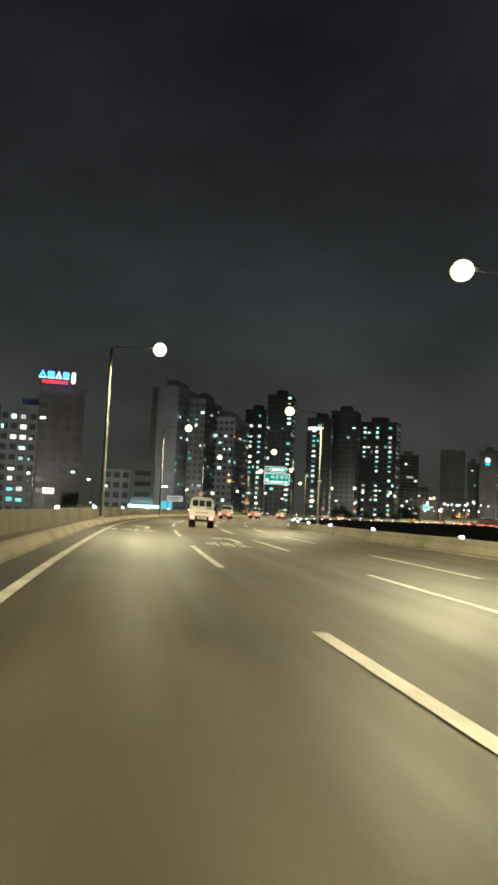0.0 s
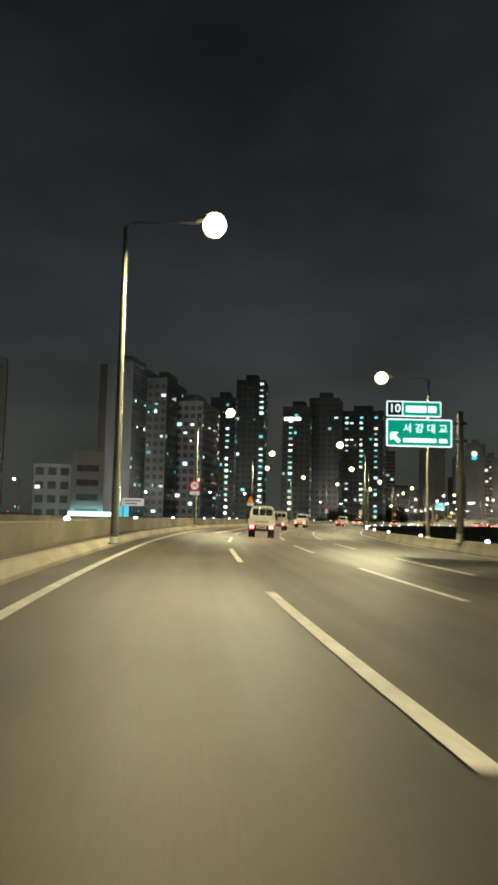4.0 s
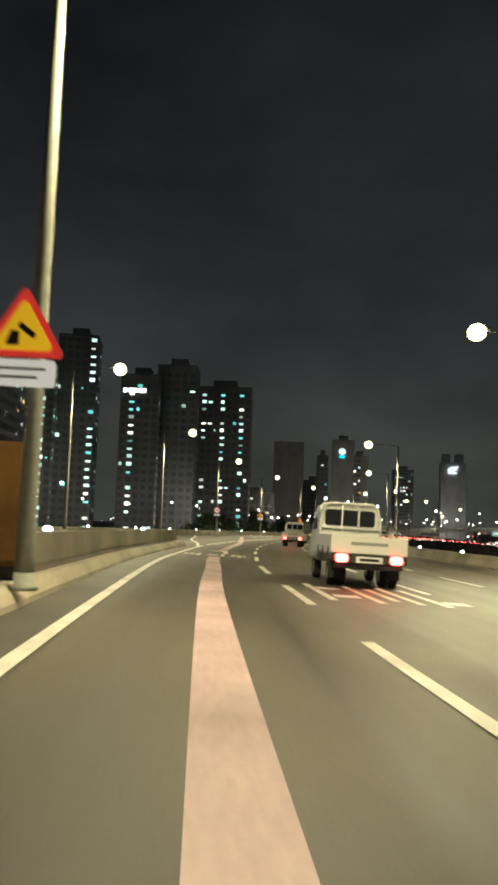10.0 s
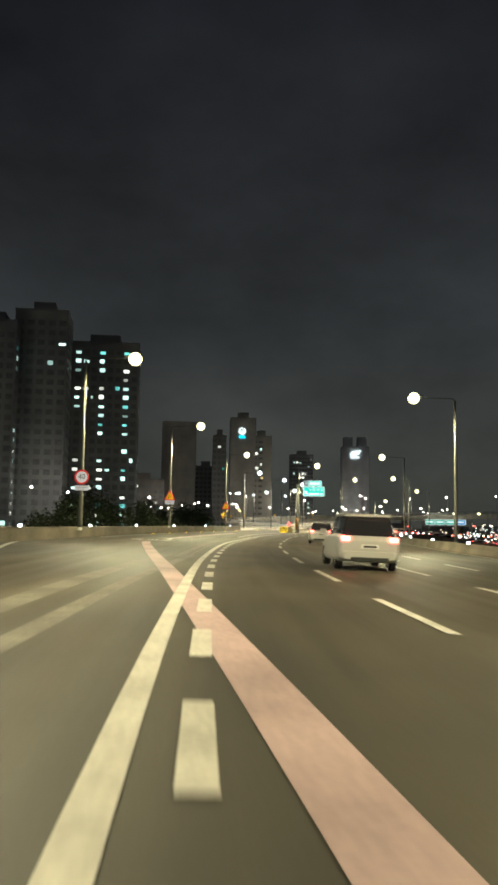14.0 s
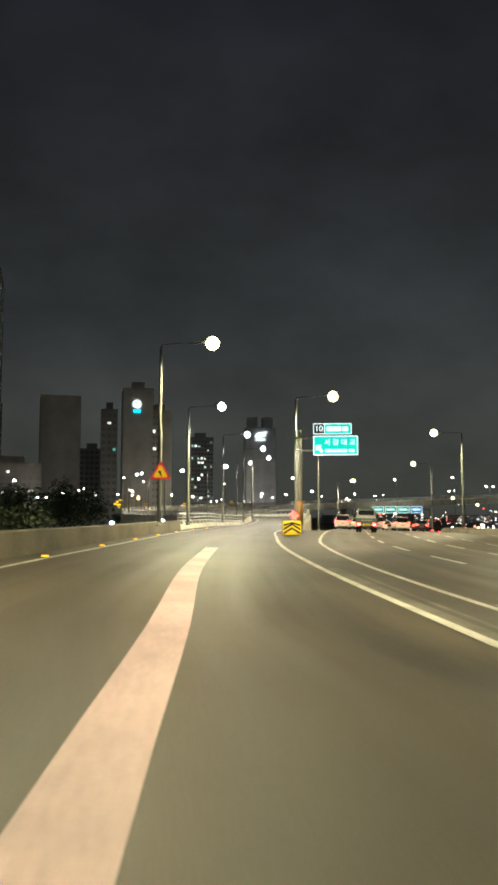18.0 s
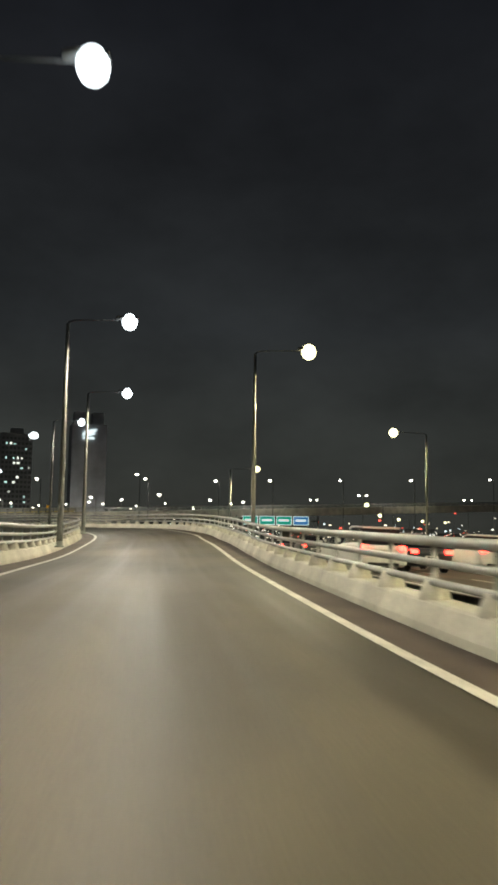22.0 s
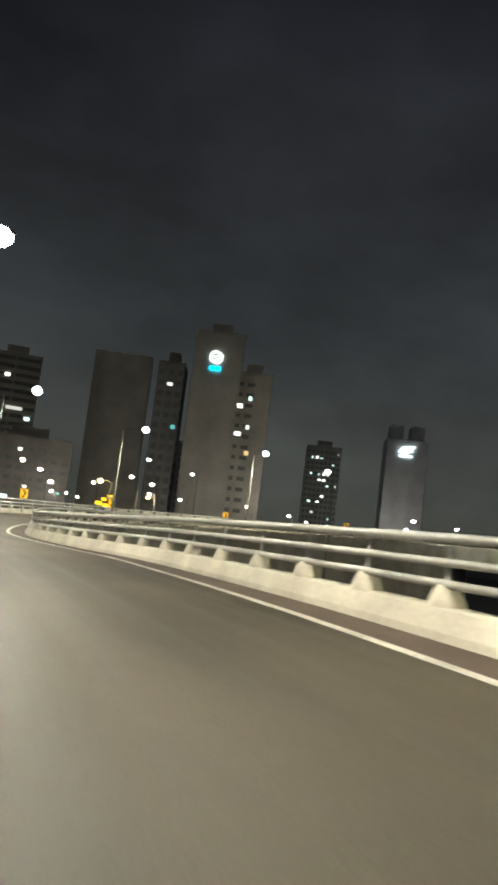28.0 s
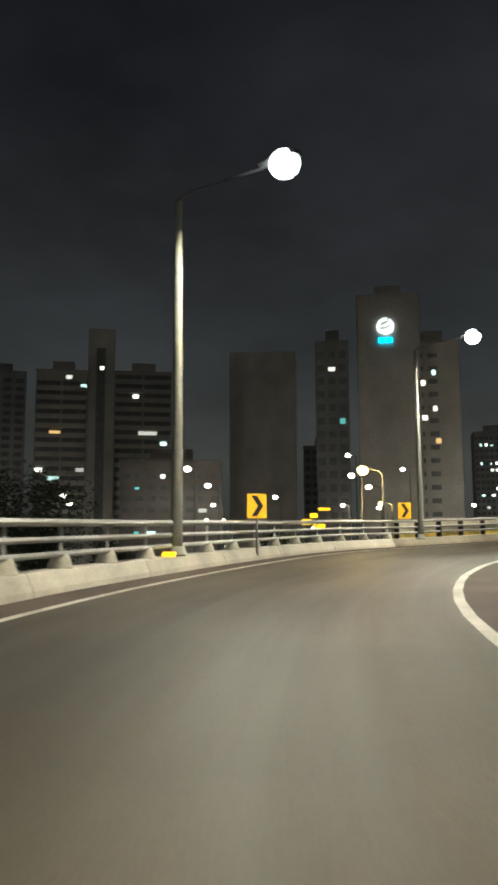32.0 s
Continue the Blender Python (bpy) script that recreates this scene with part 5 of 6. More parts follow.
def hull(bm, sections):
    rings = [[bm.verts.new(p) for p in s] for s in sections]
    n = len(rings[0])
    for a, b in zip(rings, rings[1:]):
        for k in range(n):
            f = bm.faces.new((a[k], b[k], b[(k + 1) % n], a[(k + 1) % n]))
            f.smooth = True
    bm.faces.new(rings[0])
    bm.faces.new(rings[-1][::-1])
    bmesh.ops.recalc_face_normals(bm, faces=bm.faces)
    return bm


def car(kind, paint, label, bright=False):
    """Rear bumper at y = 0, nose ahead."""
    suv = kind == "suv"
    L, W, belt, top = (4.5, 0.93, 1.05, 1.68) if suv else (4.6, 0.9, 0.95, 1.45)
    root = thing("car", Matrix(), label, "car", "cars on the main road")
    bm = bmesh.new()
    hull(bm, [section(0.0, W * 0.86, 0.42, belt - 0.18, 0.1), section(0.08, W * 0.95, 0.30, belt - 0.04, 0.14), section(0.5, W, 0.24, belt + 0.02, 0.14), section(1.6, W, 0.22, belt, 0.12),
              section(L - 1.3, W, 0.22, belt - 0.06, 0.13), section(L - 0.4, W * 0.96, 0.24, belt - 0.22, 0.16), section(L - 0.05, W * 0.82, 0.32, belt - 0.36, 0.14), section(L, W * 0.7, 0.4, belt - 0.42, 0.1)])
    part("body", bm, paint, root)
    back = 0.25 if suv else 0.75
    bm = bmesh.new()
    hull(bm, [section(back - 0.12, W * 0.82, belt - 0.12, belt + 0.05, 0.05, 0.95), section(back + (0.2 if suv else 0.75), W * 0.86, belt - 0.12, top - 0.06, 0.1, 0.84), section(2.3, W * 0.88, belt - 0.12, top - 0.03, 0.1, 0.84),
              section(L - 1.75, W * 0.87, belt - 0.14, top - 0.12, 0.1, 0.84), section(L - 1.05, W * 0.86, belt - 0.2, belt - 0.02, 0.05, 0.95)])
    part("glasshouse", bm, CAR_GLASS, root, "dark glass cabin")
    bm = bmesh.new()
    hull(bm, [section(back + (0.12 if suv else 0.72), W * 0.74, top - 0.09, top - 0.02, 0.03), section(2.2, W * 0.76, top - 0.08, top, 0.03), section(L - 1.8, W * 0.74, top - 0.14, top - 0.07, 0.03)])
    part("roof", bm, paint, root)
    for sx in (-1, 1):
        bm = bmesh.new()
        hull(bm, [section(-0.03, 0.14, belt - 0.2, belt - 0.05, 0.05), section(0.2, 0.15, belt - 0.21, belt - 0.04, 0.05)])
        for v in bm.verts:
            v.co.x += sx * W * 0.76
        part("tail_lamp", bm, TAIL_WHITE if bright else TAIL, root, "glowing red tail lamp")
        bm = bmesh.new()
        hull(bm, [section(L - 1.35, 0.1, belt - 0.02, belt + 0.13, 0.04), section(L - 1.15, 0.08, belt, belt + 0.12, 0.04)])
        for v in bm.verts:
            v.co.x += sx * (W + 0.08)
        part("mirror", bm, paint, root)
        for y in (0.85, L - 0.9):
            wheel(root, sx * (W - 0.12), y)
    part("bumper", hull(bmesh.new(), [section(-0.06, W * 0.8, 0.34, 0.56, 0.06), section(0.15, W * 0.97, 0.32, 0.58, 0.06)]), paint, root)
    part("valance", box(bmesh.new(), -W * 0.6, -0.075, 0.3, W * 0.6, -0.02, 0.4, 0.01), DARK_METAL, root)
    pl = part("number_plate", box(bmesh.new(), -0.26, -0.05, belt - 0.40, 0.26, -0.01, belt - 0.28), PLATE_WHITE, root)
    flat(pl, "plate_bar", rect(-0.2, belt - 0.37, 0.2, belt - 0.31), -0.051, SIGN_BLACK, 0.003)
    return root


def pickup(paint, cab_paint, label, plate_mat, bars=True):
    """A small cab-over truck with an open bed; tailgate at y = 0."""
    root = thing("pickup_truck", Matrix(), label, "truck", "pickup trucks on the main road")
    part("chassis", box(bmesh.new(), -0.4, 0.1, 0.42, 0.4, 4.6, 0.62), DARK_METAL, root)
    part("bed_floor", box(bmesh.new(), -0.85, 0.04, 0.74, 0.85, 2.85, 0.82), paint, root)
    tg = part("tailgate", box(bmesh.new(), -0.87, 0.0, 0.78, 0.87, 0.05, 1.18, 0.012), paint, root)
    part("tailgate_rail", box(bmesh.new(), -0.87, -0.012, 1.12, 0.87, 0.06, 1.17, 0.01), paint, root)
    flat(tg, "lettering_bar", rect(-0.42, 0.97, 0.42, 1.04), -0.001, SIGN_BACK, 0.003)
    for sx in (-1, 1):
        part("side_gate", box(bmesh.new(), min(sx * 0.82, sx * 0.87), 0.05, 0.78, max(sx * 0.82, sx * 0.87), 2.85, 1.18, 0.012), paint, root)
        for k in range(3):
            part("hinge", box(bmesh.new(), min(sx * 0.87, sx * 0.89), 0.4 + k * 0.95, 0.74, max(sx * 0.87, sx * 0.89), 0.5 + k * 0.95, 0.9), DARK_METAL, root)
        part("tail_lamp", hull(bmesh.new(), [section(-0.06, 0.14, 0.58, 0.76, 0.07), section(0.02, 0.15, 0.57, 0.77, 0.07)]), TAIL_WHITE, root, "glowing red tail lamp").location.x = sx * 0.62
        part("mud_flap", box(bmesh.new(), sx * 0.66 - 0.16, 0.55, 0.2, sx * 0.66 + 0.16, 0.57, 0.6), TYRE, root)
        for x, y in ((0.72, 0.95), (0.5, 0.95), (0.72, 3.75)):
            wheel(root, sx * x, y, 0.30, 0.19)
        part("mirror", box(bmesh.new(), sx * 0.98 - 0.09, 4.25, 1.15, sx * 0.98 + 0.09, 4.33, 1.5, 0.02), DARK_METAL, root)
    cabm = hull(bmesh.new(), [section(2.95, 0.80, 0.55, 1.92, 0.12, 0.90), section(3.1, 0.84, 0.5, 1.98, 0.14, 0.90), section(4.1, 0.85, 0.45, 1.98, 0.14, 0.90), section(4.75, 0.84, 0.42, 1.55, 0.14, 0.92), section(4.95, 0.8, 0.42, 1.15, 0.12, 0.98)])
    cab_ob = part("cab", cabm, cab_paint, root)
    flat(cab_ob, "rear_window", rect(-0.66, 1.42, 0.66, 1.84, 0.08), 2.948, CAR_GLASS, 0.012)
    part("roof_panel", hull(bmesh.new(), [section(2.93, 0.62, 1.88, 2.0, 0.05), section(3.6, 0.66, 1.93, 2.03, 0.04), section(4.15, 0.64, 1.92, 2.0, 0.03)]), paint, cab_ob)
    for sx in (-1, 1):
        part("side_window", box(bmesh.new(), min(sx * 0.79, sx * 0.81), 3.4, 1.3, max(sx * 0.79, sx * 0.81), 4.3, 1.75), CAR_GLASS, cab_ob)
    if bars:
        for x in (-0.22, 0.22):
            part("guard_bar", tube(bmesh.new(), [((x, 2.87, 0.82), 0.025), ((x, 2.87, 1.97), 0.025)], 6), cab_paint, root)
        part("guard_hoop", tube(bmesh.new(), [((-0.8, 2.87, 0.82), 0.04), ((-0.78, 2.87, 1.6), 0.04), ((-0.7, 2.87, 1.9), 0.04), ((-0.58, 2.87, 2.0), 0.04), ((0.58, 2.87, 2.0), 0.04), ((0.7, 2.87, 1.9), 0.04), ((0.78, 2.87, 1.6), 0.04), ((0.8, 2.87, 0.82), 0.04)], 8), cab_paint, root)
        part("guard_rail", tube(bmesh.new(), [((-0.78, 2.87, 1.36), 0.03), ((0.78, 2.87, 1.36), 0.03)], 6), cab_paint, root)
    part("underrun_bar", box(bmesh.new(), -0.78, 0.06, 0.44, 0.78, 0.13, 0.54, 0.015), DARK_METAL, root)
    pl = part("number_plate", box(bmesh.new(), -0.3, -0.045, 0.58, 0.3, -0.015, 0.72), plate_mat, root)
    flat(pl, "plate_bar", rect(-0.22, 0.62, 0.22, 0.68), -0.046, SIGN_BLACK, 0.003)
    part("lamp_panel", box(bmesh.new(), -0.84, -0.01, 0.58, 0.84, 0.03, 0.77), DARK_METAL, root)
    return root


def tail_glow(root, y, z, power):
    """The red light that lit tail lamps throw on the road behind."""
    data = bpy.data.lights.new("tail_glow", "SPOT")
    data.energy, data.color, data.spot_size, data.spot_blend, data.shadow_soft_size = power, (1.0, 0.05, 0.03), radians(150), 0.8, 0.3
    ob = new("tail_glow", data)
    ob.matrix_basis = pose(0, y, z, -75, 0, 0)
    ob.parent = root
    return root


def on_main(ob, s, off, turn=0):
    x, y = MAIN.at(S0 + s, off)
    ob.matrix_basis = pose(x, y, main_z(S0 + s, off), 0, math.degrees(0.028), MAIN.yaw(S0 + s) + turn)
    return ob


white_truck = "white cab-over pickup truck with a guard hoop and lit tail lamps"
on_main(tail_glow(pickup(WHITE_PAINT, WHITE_PAINT, white_truck, PLATE_WHITE), -0.15, 0.67, 60), 235.0, 5.55, -2)
for along, off in ((53.0, 5.15), (117.6, 5.1), (153.3, 5.3), (186.4, 5.25)):
    on_main(tail_glow(pickup(WHITE_PAINT, WHITE_PAINT, white_truck, PLATE_WHITE), -0.15, 0.67, 25), along, off, -1)
on_main(car("suv", SILVER_PAINT, "silver sport utility car in the lane beside the truck", True), 257.5, 5.0)
on_main(car("suv", SILVER_PAINT, "silver sport utility car with bright tail lamps", True), 295.0, 6.2)
on_main(pickup(GREEN_PAINT, SILVER_PAINT, "dark green pickup truck with a yellow plate", PLATE_YELLOW, False), 366.0, 3.3)
white_car = on_main(car("sedan", WHITE_PAINT, "white saloon car with lit tail lamps"), 400, 1.7)
dark_car = on_main(car("sedan", DARK_PAINT, "dark saloon car with red tail lamps"), 394.0, 3.6)
silver_car = on_main(car("suv", WHITE_PAINT, "white sport utility car in slow traffic"), 391.0, 0.9)
rnd = random.Random(7)
for lane, first in ((1.7, 412), (4.95, 402), (7.9, 398), (10.9, 410)):
    s = first
    while s < 560:
        src = rnd.choice((white_car, dark_car, silver_car))
        on_main(copy_thing(src, Matrix()), s, lane)
        s += rnd.uniform(9, 19)

# ---- glowing marks on the towers ----
LOGO_WHITE = glowing("logo_white", (0.85, 1.0, 1.0), 1.4)
LOGO_CYAN = glowing("logo_cyan", (0.0, 0.55, 0.85), 2.2)
NEON_BLUE = glowing("neon_blue", (0.03, 0.22, 1.0), 6)
NEON_CYAN = glowing("neon_cyan", (0.25, 0.75, 1.0), 4)
NEON_RED = glowing("neon_red", (1.0, 0.03, 0.05), 4)
mark = thing("roof_mark", pose(181.4, 608.6, 48.8, 0, 0, -21), "round white and cyan glowing mark on the tower wall", "illuminated sign")
for k in range(10):
    a0, a1 = k * 36 + 3, k * 36 + 33 + (6 if k not in (1, 6) else -8)
    flat(mark, "ring_segment", [(q * math.cos(radians(a)), q * math.sin(radians(a))) for q, a in ((1.25, a0), (1.8, a0), (1.8, (a0 + a1) / 2), (1.8, a1), (1.25, a1), (1.25, (a0 + a1) / 2))], 0.0, LOGO_WHITE, 0.2)
flat(mark, "swoosh", [(-1.15, -0.75), (-0.2, -1.15), (0.9, -0.7), (1.3, 0.15), (0.4, -0.5), (-0.5, -0.65)], 0.0, LOGO_WHITE, 0.2)
flat(mark, "swoosh", [(-1.2, 0.05), (0.1, 0.05), (1.2, 0.75), (0.95, 0.95), (-0.1, 0.4)], 0.0, LOGO_WHITE, 0.2)
flat(mark, "block", rect(-1.5, -3.6, -0.1, -2.4, 0.25), 0.0, LOGO_CYAN, 0.2)
flat(mark, "block", rect(0.05, -3.6, 1.45, -2.4, 0.25), 0.0, LOGO_CYAN, 0.2)
mark = thing("roof_mark", pose(332.5, 743.2, 54.5, 0, 0, -26), "white glowing wing-shaped mark on the distant tower", "illuminated sign")
flat(mark, "wing", [(-4.2, -1.2), (-2.2, 1.8), (4.6, 2.6), (2.6, 0.4), (3.4, -0.2), (0.4, -1.2)], 0.0, LOGO_WHITE, 0.4)
flat(mark, "bar", rect(-3.4, -3.2, 3.0, -2.2), 0.0, LOGO_WHITE, 0.4)
neon = thing("rooftop_sign", pose(-61.0, 249.0, 37.2, 0, 0, 12), "blue and red neon sign frame on the roof", "illuminated sign")
for k, (a, b) in enumerate(((-5.6, -3.4), (-3.0, -0.9), (-0.5, 1.3), (1.7, 3.6))):
    flat(neon, "neon_block", [(a, 3.0), ((a + b) / 2, 5.0), (b, 3.0), (b - 0.5, 3.0), ((a + b) / 2, 4.0), (a + 0.5, 3.0)] if k % 2 == 0 else rect(a, 3.2, b, 4.7, 0.4), 0.0, NEON_BLUE if k != 2 else LOGO_WHITE, 0.2)
    flat(neon, "neon_bar", rect(a, 2.6, b, 2.9), 0.0, NEON_CYAN, 0.2)
flat(neon, "neon_oval", rect(4.3, 1.2, 5.6, 4.9, 0.6), 0.0, LOGO_WHITE, 0.2)
lettering("restaurant", 1.9, NEON_RED, neon, pose(-0.6, -0.1, 1.6))
for x in (-5.0, -1.0, 3.0, 5.0):
    bm = bmesh.new()
    tube(bm, [((x, 0.4, -0.4), 0.1), ((x, 0.4, 4.6), 0.08)], 6)
    part("strut", bm, DARK_METAL, neon)

# lit shop front by the low buildings
shop = thing("shop_sign", pose(-36.5, 248.6, 0.4, 0, 0, 8), "cyan-white lit shop front band", "illuminated sign")
flat(shop, "band", rect(0, 0, 9.5, 1.3), 0.0, glowing("shop_cyan", (0.45, 0.9, 1.0), 3.0), 0.3)
flat(shop, "side_panel", rect(9.8, 0.0, 13.5, 2.8), 0.0, glowing("shop_teal", (0.10, 0.50, 0.62), 1.0), 0.3)

# ---- far lamps and lights ----
def far_lamp(z=9.0, base=-7.5):
    root = thing("far_street_lamp", Matrix(), "distant street lamp with a bright white head", "street lamp", "distant street lamps")
    bm = bmesh.new()
    tube(bm, [((0, 0, base), 0.12), ((0, 0, z - 0.2), 0.07), ((0.3, 0, z), 0.06), ((1.2, 0, z + 0.1), 0.05)], 6)
    part("pole", bm, POLE, root)
    bm = bmesh.new()
    bmesh.ops.create_uvsphere(bm, u_segments=10, v_segments=6, radius=0.33)
    for v in bm.verts:
        v.co = Vector((v.co.x * 1.1 + 1.4, v.co.y * 0.8, v.co.z * 0.7 + z - 0.05))
    part("head", bm, LAMP_FAR, root)
    return root


FAR = [(-65, 254), (-52, 297), (-29, 295), (-1, 401), (6, 429), (39, 461), (117, 558), (132, 540), (143, 526), (144, 558), (169, 581), (181, 571), (200, 536), (244, 560), (278, 585), (230, 520), (255, 540), (215, 545), (262, 600), (240, 590), (290, 640), (225, 575), (300, 610), (118, 577), (150, 538)]
src = far_lamp()
scatter = random.Random(31)
for _ in range(40):
    x, y = scatter.uniform(-70, 150), scatter.uniform(250, 640)
    if DRIVE.near(x, y)[1] < -26 and OUTER.near(x, y)[1] < -20 and min(abs(x - a) + abs(y - c) for a, c in FAR) > 14 and not (-10 < x < 95 and 440 < y < 515):
        FAR.append((x, y))
for _ in range(70):
    bearing, d_ = radians(scatter.uniform(9, 44)), scatter.uniform(260, 620)
    x, y = d_ * math.sin(bearing), 150 + d_ * math.cos(bearing)
    if not -16 < MAIN.near(x, y)[1] < 20 and abs(DRIVE.near(x, y)[1]) > 14 and min(abs(x - a) + abs(y - c) for a, c in FAR) > 16 and y > 470:
        FAR.append((x, y))
rnd = random.Random(11)
for i, (x, y) in enumerate(FAR):
    m = pose(x, y, 0, 0, 0, rnd.uniform(150, 240))
    if i == 0:
        src.matrix_basis = m
    else:
        copy_thing(src, m)
SODIUM = glowing("sodium_lamp_lens", (1.0, 0.80, 0.36), 2.6)
for x, y, z, sodium in ((145.7, 525.1, 6.35, True), (131.6, 493.7, 6.2, True), (152.4, 551.8, 14.1, False), (164.1, 561.0, 13.4, False)):
    ob = copy_thing(src, pose(x, y, z - 9.0, 0, 0, 200))
    if sodium:
        ob["label"] = "distant street lamp with a yellow sodium head"
        for o in ob.children:
            if o.name.startswith("head"):
                o.data = o.data.copy()
                o.data.materials[0] = SODIUM
        data = bpy.data.lights.new("sodium_light", "POINT")
        data.energy, data.shadow_soft_size, data.color = 700, 0.3, (1.0, 0.72, 0.30)
        bulb = new("sodium_light", data)
        bulb.matrix_basis = pose(1.4, 0, 8.5)
        bulb.parent = ob
twin = copy_thing(src, pose(330, 470, 4.5, 0, 0, 120))
tagged(twin, "distant street lamp with two white heads", "street lamp", "distant street lamps")
for o in list(twin.children):
    again = new(o.name.split(".")[0], o.data)
    again.parent = twin
    again.matrix_basis = pose(0, 0, 0, 0, 0, 180)
for x, y in ((300, 520), (345, 505), (360, 450), (410, 500), (320, 560), (340, 400), (380, 380), (300, 385), (420, 420)):
    copy_thing(twin, pose(x, y, rnd.uniform(3.0, 6.5), 0, 0, rnd.uniform(90, 150)))
# posts along the flyover
for k, (x, y, z) in enumerate(((151.7, 484.0, 9.9), (174.2, 482.7, 12.0), (176.7, 483.0, 11.2), (193.8, 479.8, 11.5), (208.5, 477.1, 12.3), (227.4, 471.4, 13.1), (250.0, 466.0, 14.1), (273.9, 456.7, 15.2), (300.0, 445.5, 16.2))):
    yaw = DRIVE.yaw(DRIVE.near(x, y)[0]) + 180
    post = copy_thing(src, pose(x + 1.4 * math.cos(radians(yaw + 180)), y + 1.4 * math.sin(radians(yaw + 180)), z - 9.0, 0, 0, yaw))
    post["label"] = "street lamp post beside the flyover railing"
    if k in (1, 4, 6):
        data = bpy.data.lights.new("flyover_light", "POINT")
        data.energy, data.shadow_soft_size, data.color = 3500, 0.4, (1.0, 0.95, 0.8)
        ob = new("flyover_light", data)
        ob.matrix_basis = pose(1.4, 0, 8.4)
        ob.parent = post
hazard = thing("hazard_light", pose(138.8, 526.9, -6.65, 0, 0, -15), "cluster of amber warning lamps on a dark post", "warning lamp")
part("post", tube(bmesh.new(), [((0, 0, 0), 0.09), ((0, 0, 12.6), 0.07)], 8), DARK_METAL, hazard)
for x, z, w, h in ((-1.0, 11.3, 0.9, 0.5), (0.2, 11.0, 1.1, 0.55), (-0.3, 11.9, 0.7, 0.4), (0.7, 12.5, 1.1, 0.22)):
    part("amber_lamp", hull(bmesh.new(), [section(-0.3, w / 2, z - h / 2, z + h / 2, 0.1), section(-0.05, w / 2, z - h / 2, z + h / 2, 0.1)]), AMBER_GLOW, hazard).location.x = x
part("bracket", box(bmesh.new(), -1.4, -0.05, 11.1, 0.8, 0.05, 11.25), DARK_METAL, hazard)
# extra lamp posts added here to brighten the tower walls, strengths set per tower
for x, y, z, e in ((-60, 225, 6, 6500), (-30, 300, 6, 6500), (20, 425, 8, 3800), (62, 450, 8, 1800), (160, 575, 8, 3600), (150, 640, 8, 3400), (200, 590, 8, 2500), (112, 672, 8, 2600), (92, 716, 8, 2200), (312, 722, 8, 7000)):
    lamp = copy_thing(src, pose(x, y, 0, 0, 0, 200))
    data = bpy.data.lights.new("far_lamp_light", "POINT")
    data.energy, data.shadow_soft_size, data.color = e, 0.5, (1.0, 0.95, 0.84)
    ob = new("far_lamp_light", data)
    ob.matrix_basis = pose(1.4, 0, z)
    ob.parent = lamp

bm = bmesh.new()
rnd = random.Random(5)
for _ in range(520):
    a, d_ = radians(rnd.uniform(12, 47)), rnd.uniform(230, 640)
    x, y, z = 75 + d_ * math.cos(a), 350 + d_ * math.sin(a), rnd.uniform(-3.5, 1.0)
    if -16 < MAIN.near(x, y)[1] < 18:
        continue
    r = rnd.uniform(0.07, 0.17) * d_ / 320
    box(bm, x - r, y - r, z - r * 0.6, x + r, y + r, z + r * 0.6)
for _ in range(420):
    s_q, o_q = S0 + rnd.uniform(400, 680), rnd.choice((rnd.uniform(18, 30), rnd.uniform(30, 75)))
    x, y = MAIN.at(min(s_q, MAIN.s[-1] - 2), o_q)
    r, z = rnd.uniform(0.06, 0.14), main_z(min(s_q, MAIN.s[-1] - 2), 14) + rnd.uniform(0.4, 1.0)
    box(bm, x - r, y - r, z - r * 0.6, x + r, y + r, z + r * 0.6)
tagged(part("distant_traffic_lights", bm, glowing_islands("distant_lights", [(1, 0.95, 0.8), (1, 0.9, 0.7), (0.9, 0.95, 0.9), (0.8, 0.95, 1), (1, 0.12, 0.06)], 5.5)), "scattered lights of distant traffic and streets", "city lights", kind="stuff")
bm = bmesh.new()
for _ in range(220):
    b_, d_ = radians(rnd.uniform(-75, 35)), rnd.uniform(700, 1500)
    x, y, z = 60 - math.sin(b_) * d_, 250 + math.cos(b_) * d_, rnd.uniform(-3, 16) * rnd.random() + 2
    r = rnd.uniform(0.3, 0.9)
    box(bm, x - r, y - r, z - r * 0.6, x + r, y + r, z + r * 0.6)
tagged(part("distant_city_lights", bm, glowing_islands("distant_city", [(1, 0.95, 0.8), (0.8, 0.95, 1), (1, 0.85, 0.6), (1, 0.1, 0.06)], 5)), "scattered lights of the distant city", "city lights", kind="stuff")
# low dark city blocks on the horizon
for i in range(26):
    b_ = radians(-78 + i * 4.3 + rnd.uniform(-1.5, 1.5))
    d_ = rnd.uniform(760, 1100)
    tower(60 - math.sin(b_) * d_, 250 + math.cos(b_) * d_, math.degrees(b_), rnd.uniform(25, 60), 20, rnd.uniform(0, 8), "low dark block on the horizon", "dark", 3.2, 4.0, share=0.03, seed=60 + i, name="distant_block", roof=False)

# ---- trees and scrub ----
LEAF = material("leaf", (0.045, 0.065, 0.025), 0.8, grain=0.2, grain_scale=3, stain=0.4, stain_scale=0.5, bump=0.0, varied=0.25)
BARK = material("bark", (0.10, 0.08, 0.06), 0.9, grain=0.3, grain_scale=12, stain=0.3)


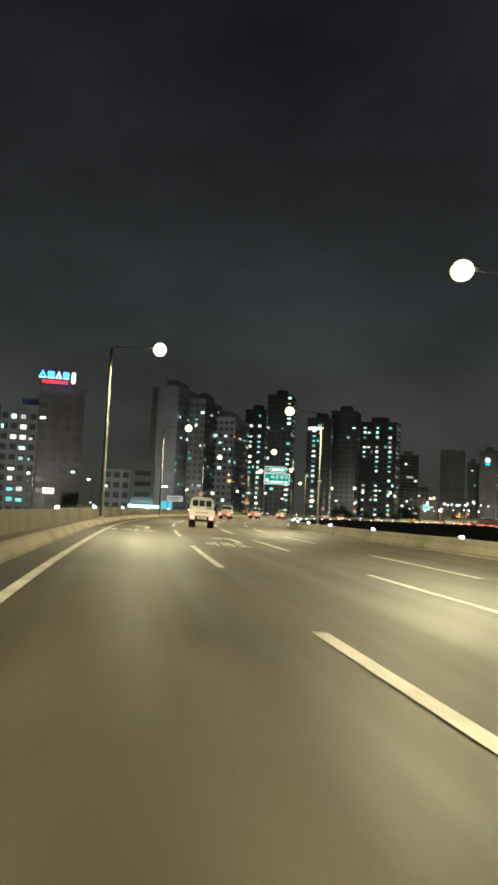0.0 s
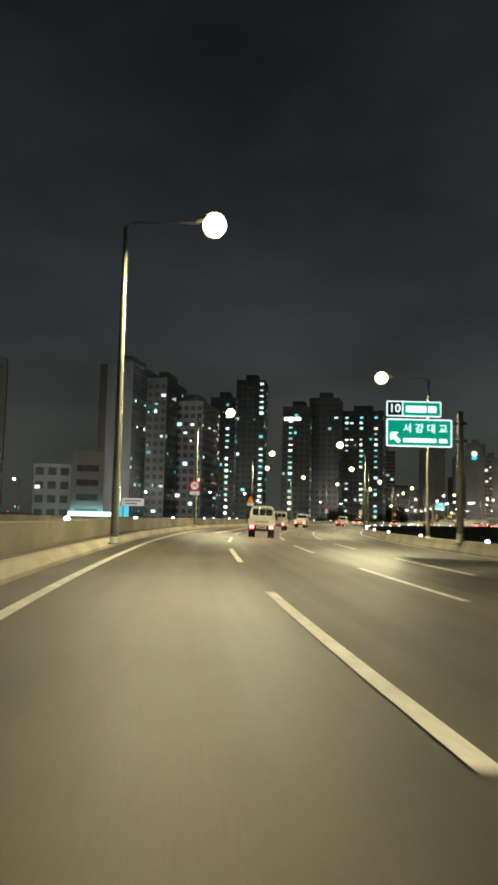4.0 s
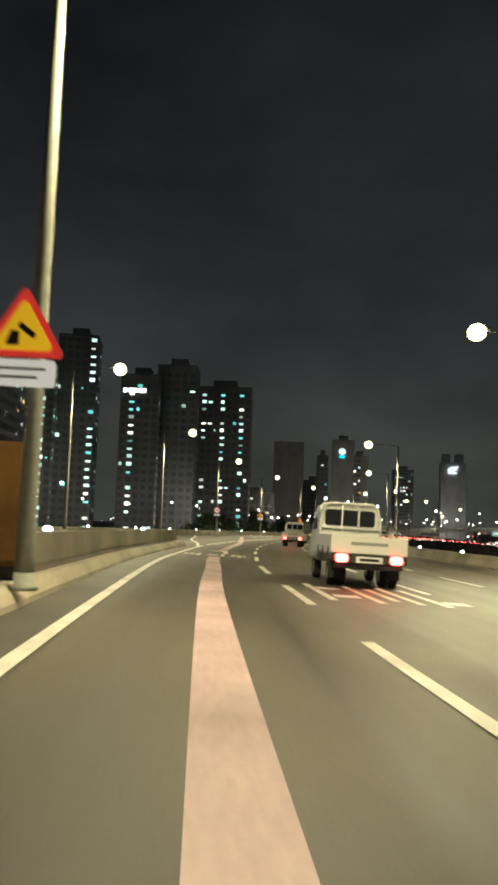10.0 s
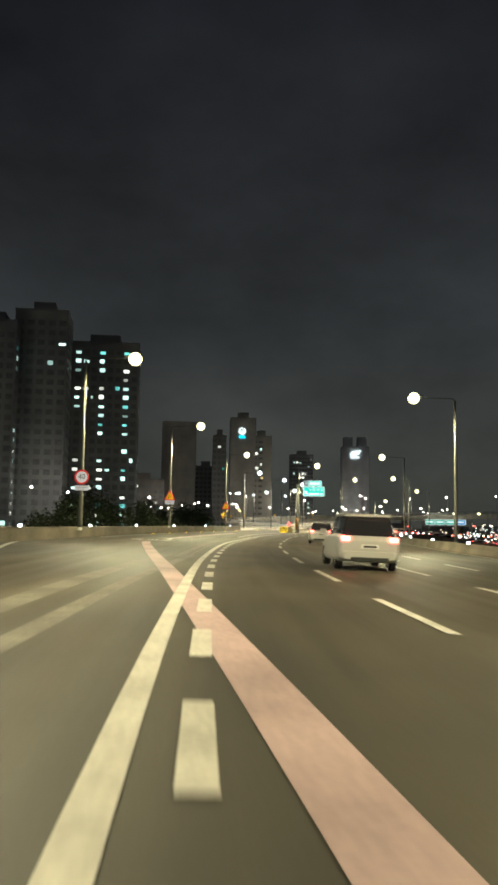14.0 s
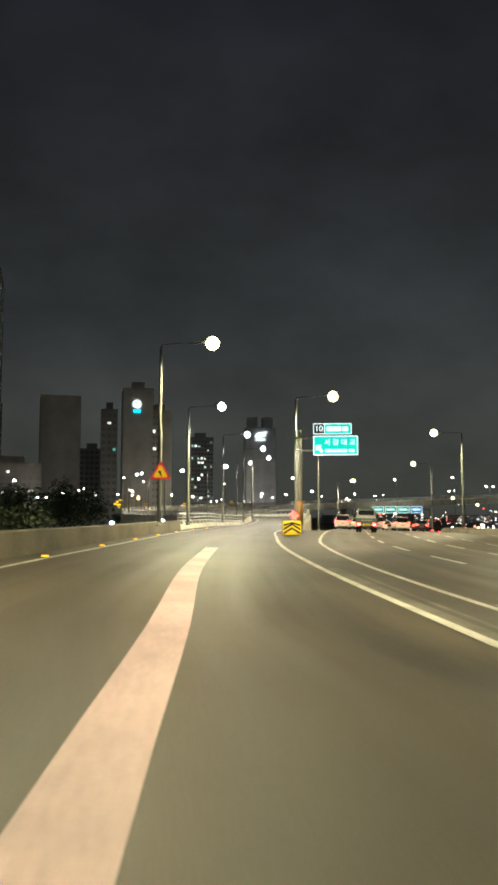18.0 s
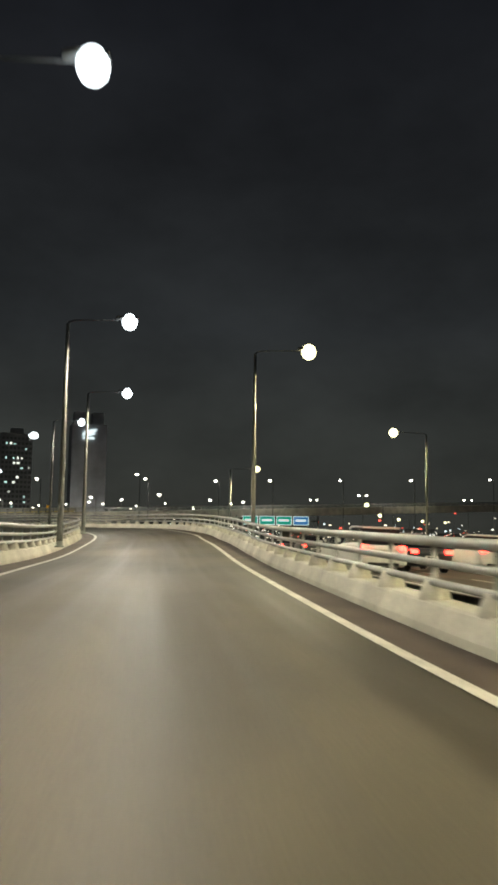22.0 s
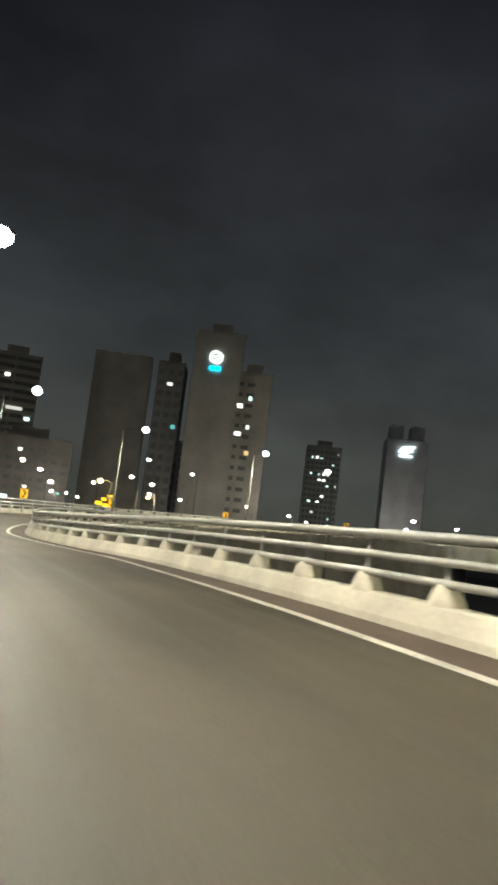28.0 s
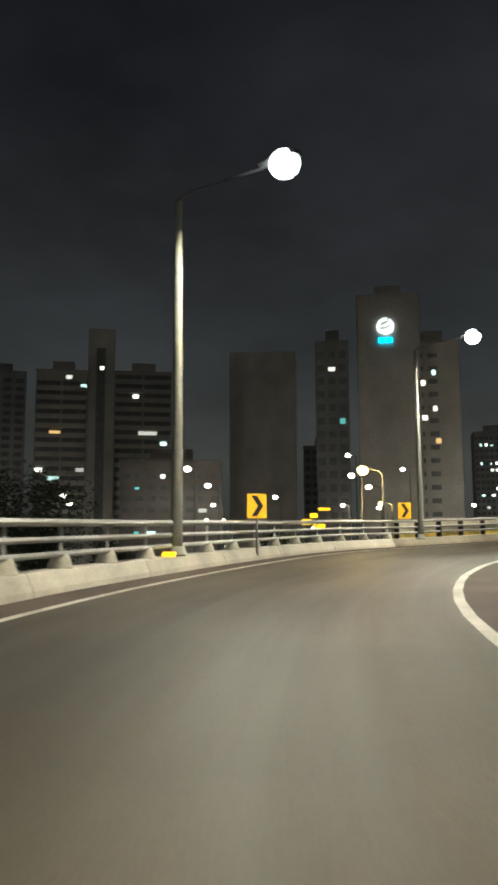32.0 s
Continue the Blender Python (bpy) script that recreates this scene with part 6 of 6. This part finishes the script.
def leaves(bm, rnd, centre, radius, count, size):
    """Small folded leaves scattered through a lumpy clump."""
    for _ in range(count):
        d = Vector((rnd.gauss(0, 1), rnd.gauss(0, 1), rnd.gauss(0, 0.8)))
        d = d.normalized() * radius * rnd.uniform(0.35, 1.0)
        p = Vector(centre) + d
        u = Vector((rnd.uniform(-1, 1), rnd.uniform(-1, 1), rnd.uniform(-0.6, 0.6))).normalized() * size * rnd.uniform(0.6, 1.3)
        v = u.cross(Vector((rnd.uniform(-1, 1), rnd.uniform(-1, 1), rnd.uniform(-1, 1)))).normalized() * size * rnd.uniform(0.35, 0.6)
        a, b, c, e = (bm.verts.new(q) for q in (p - u, p + v, p + u, p - v))
        bm.faces.new((a, b, c, e))


def tree(seed, h):
    rnd = random.Random(seed)
    root = thing("tree", Matrix(), "dark leafy street tree with a broad uneven crown", "tree", "trees beyond the ramp")
    bm = bmesh.new()
    tube(bm, [((0, 0, -0.1), 0.28), ((0.05, 0.02, h * 0.2), 0.22), ((0.12, -0.05, h * 0.45), 0.15), ((0.1, 0.0, h * 0.75), 0.06)], 9)
    part("trunk", bm, BARK, root)
    crown = bmesh.new()
    for k in range(9):
        a, z = k * 2.4 + rnd.uniform(-0.4, 0.4), h * rnd.uniform(0.28, 0.6)
        r = h * rnd.uniform(0.18, 0.34)
        tip = (math.cos(a) * r, math.sin(a) * r, z + h * rnd.uniform(0.12, 0.3))
        bm = bmesh.new()
        tube(bm, [((0.08, 0, z), 0.09), ((tip[0] * 0.5, tip[1] * 0.5, (z + tip[2]) / 2 + 0.2), 0.06), (tip, 0.025)], 6)
        part("limb", bm, BARK, root)
        leaves(crown, rnd, tip, h * rnd.uniform(0.13, 0.2), 230, 0.25)
    for _ in range(5):
        leaves(crown, rnd, (rnd.uniform(-0.12, 0.12) * h, rnd.uniform(-0.12, 0.12) * h, h * rnd.uniform(0.6, 0.9)), h * rnd.uniform(0.12, 0.18), 210, 0.25)
    part("crown", crown, LEAF, root)
    return root


rnd = random.Random(21)
models = [tree(1, 13.0), tree(2, 19.0), tree(3, 11.5)]
SPOTS = [(87, 515), (93, 524), (97, 512), (102, 530), (108, 545), (160, 570), (112, 560), (91, 538), (124, 575), (150, 580), (100, 549), (52, 345), (40, 330), (113, 556), (62, 372), (75, 392), (103, 536), (33, 318)]
for i, (x, y) in enumerate(SPOTS):
    m = pose(x, y, -7.4, 0, 0, rnd.uniform(0, 360))
    if i < 3:
        models[i].matrix_basis = m
    else:
        copy_thing(models[i % 3], m)
bm = bmesh.new()
for k in range(120):
    s = INNER.near(86, 358)[0] + rnd.uniform(0, 150)
    o = rnd.uniform(2.2, 9.0)
    x, y = INNER.at(s, o)
    if MAIN.near(x, y)[1] > -1.5:
        continue
    leaves(bm, rnd, (x, y, -7.0 + rnd.uniform(3.6, 5.6) - 0.12 * o), rnd.uniform(0.7, 1.5), 70, 0.16)
tagged(part("scrub", bm, LEAF), "dark unlit scrub on the bank below the ramp railing", "shrubs", kind="stuff")
bm = bmesh.new()
rows = []
for s in np.arange(INNER.near(86, 358)[0], INNER.near(118, 470)[0], 3.0):
    row = []
    for o, z in ((1.6, -1.0), (4.0, -2.4), (8.0, -4.2), (14.0, -7.6)):
        x, y = INNER.at(s, o)
        off = MAIN.near(x, y)[1]
        if off > -0.6:
            x, y = MAIN.at(MAIN.near(x, y)[0], -0.6)
            z = min(z, main_z(MAIN.near(x, y)[0], 0) - 0.1)
        row.append((x, y, z + 0.15 * noise.noise(Vector((x, y, 0)))))
    rows.append(row)
loft(bm, rows)
tagged(part("embankment", bm, GROUND), "dark grassy bank between ramp and main road", "bank", kind="structure")
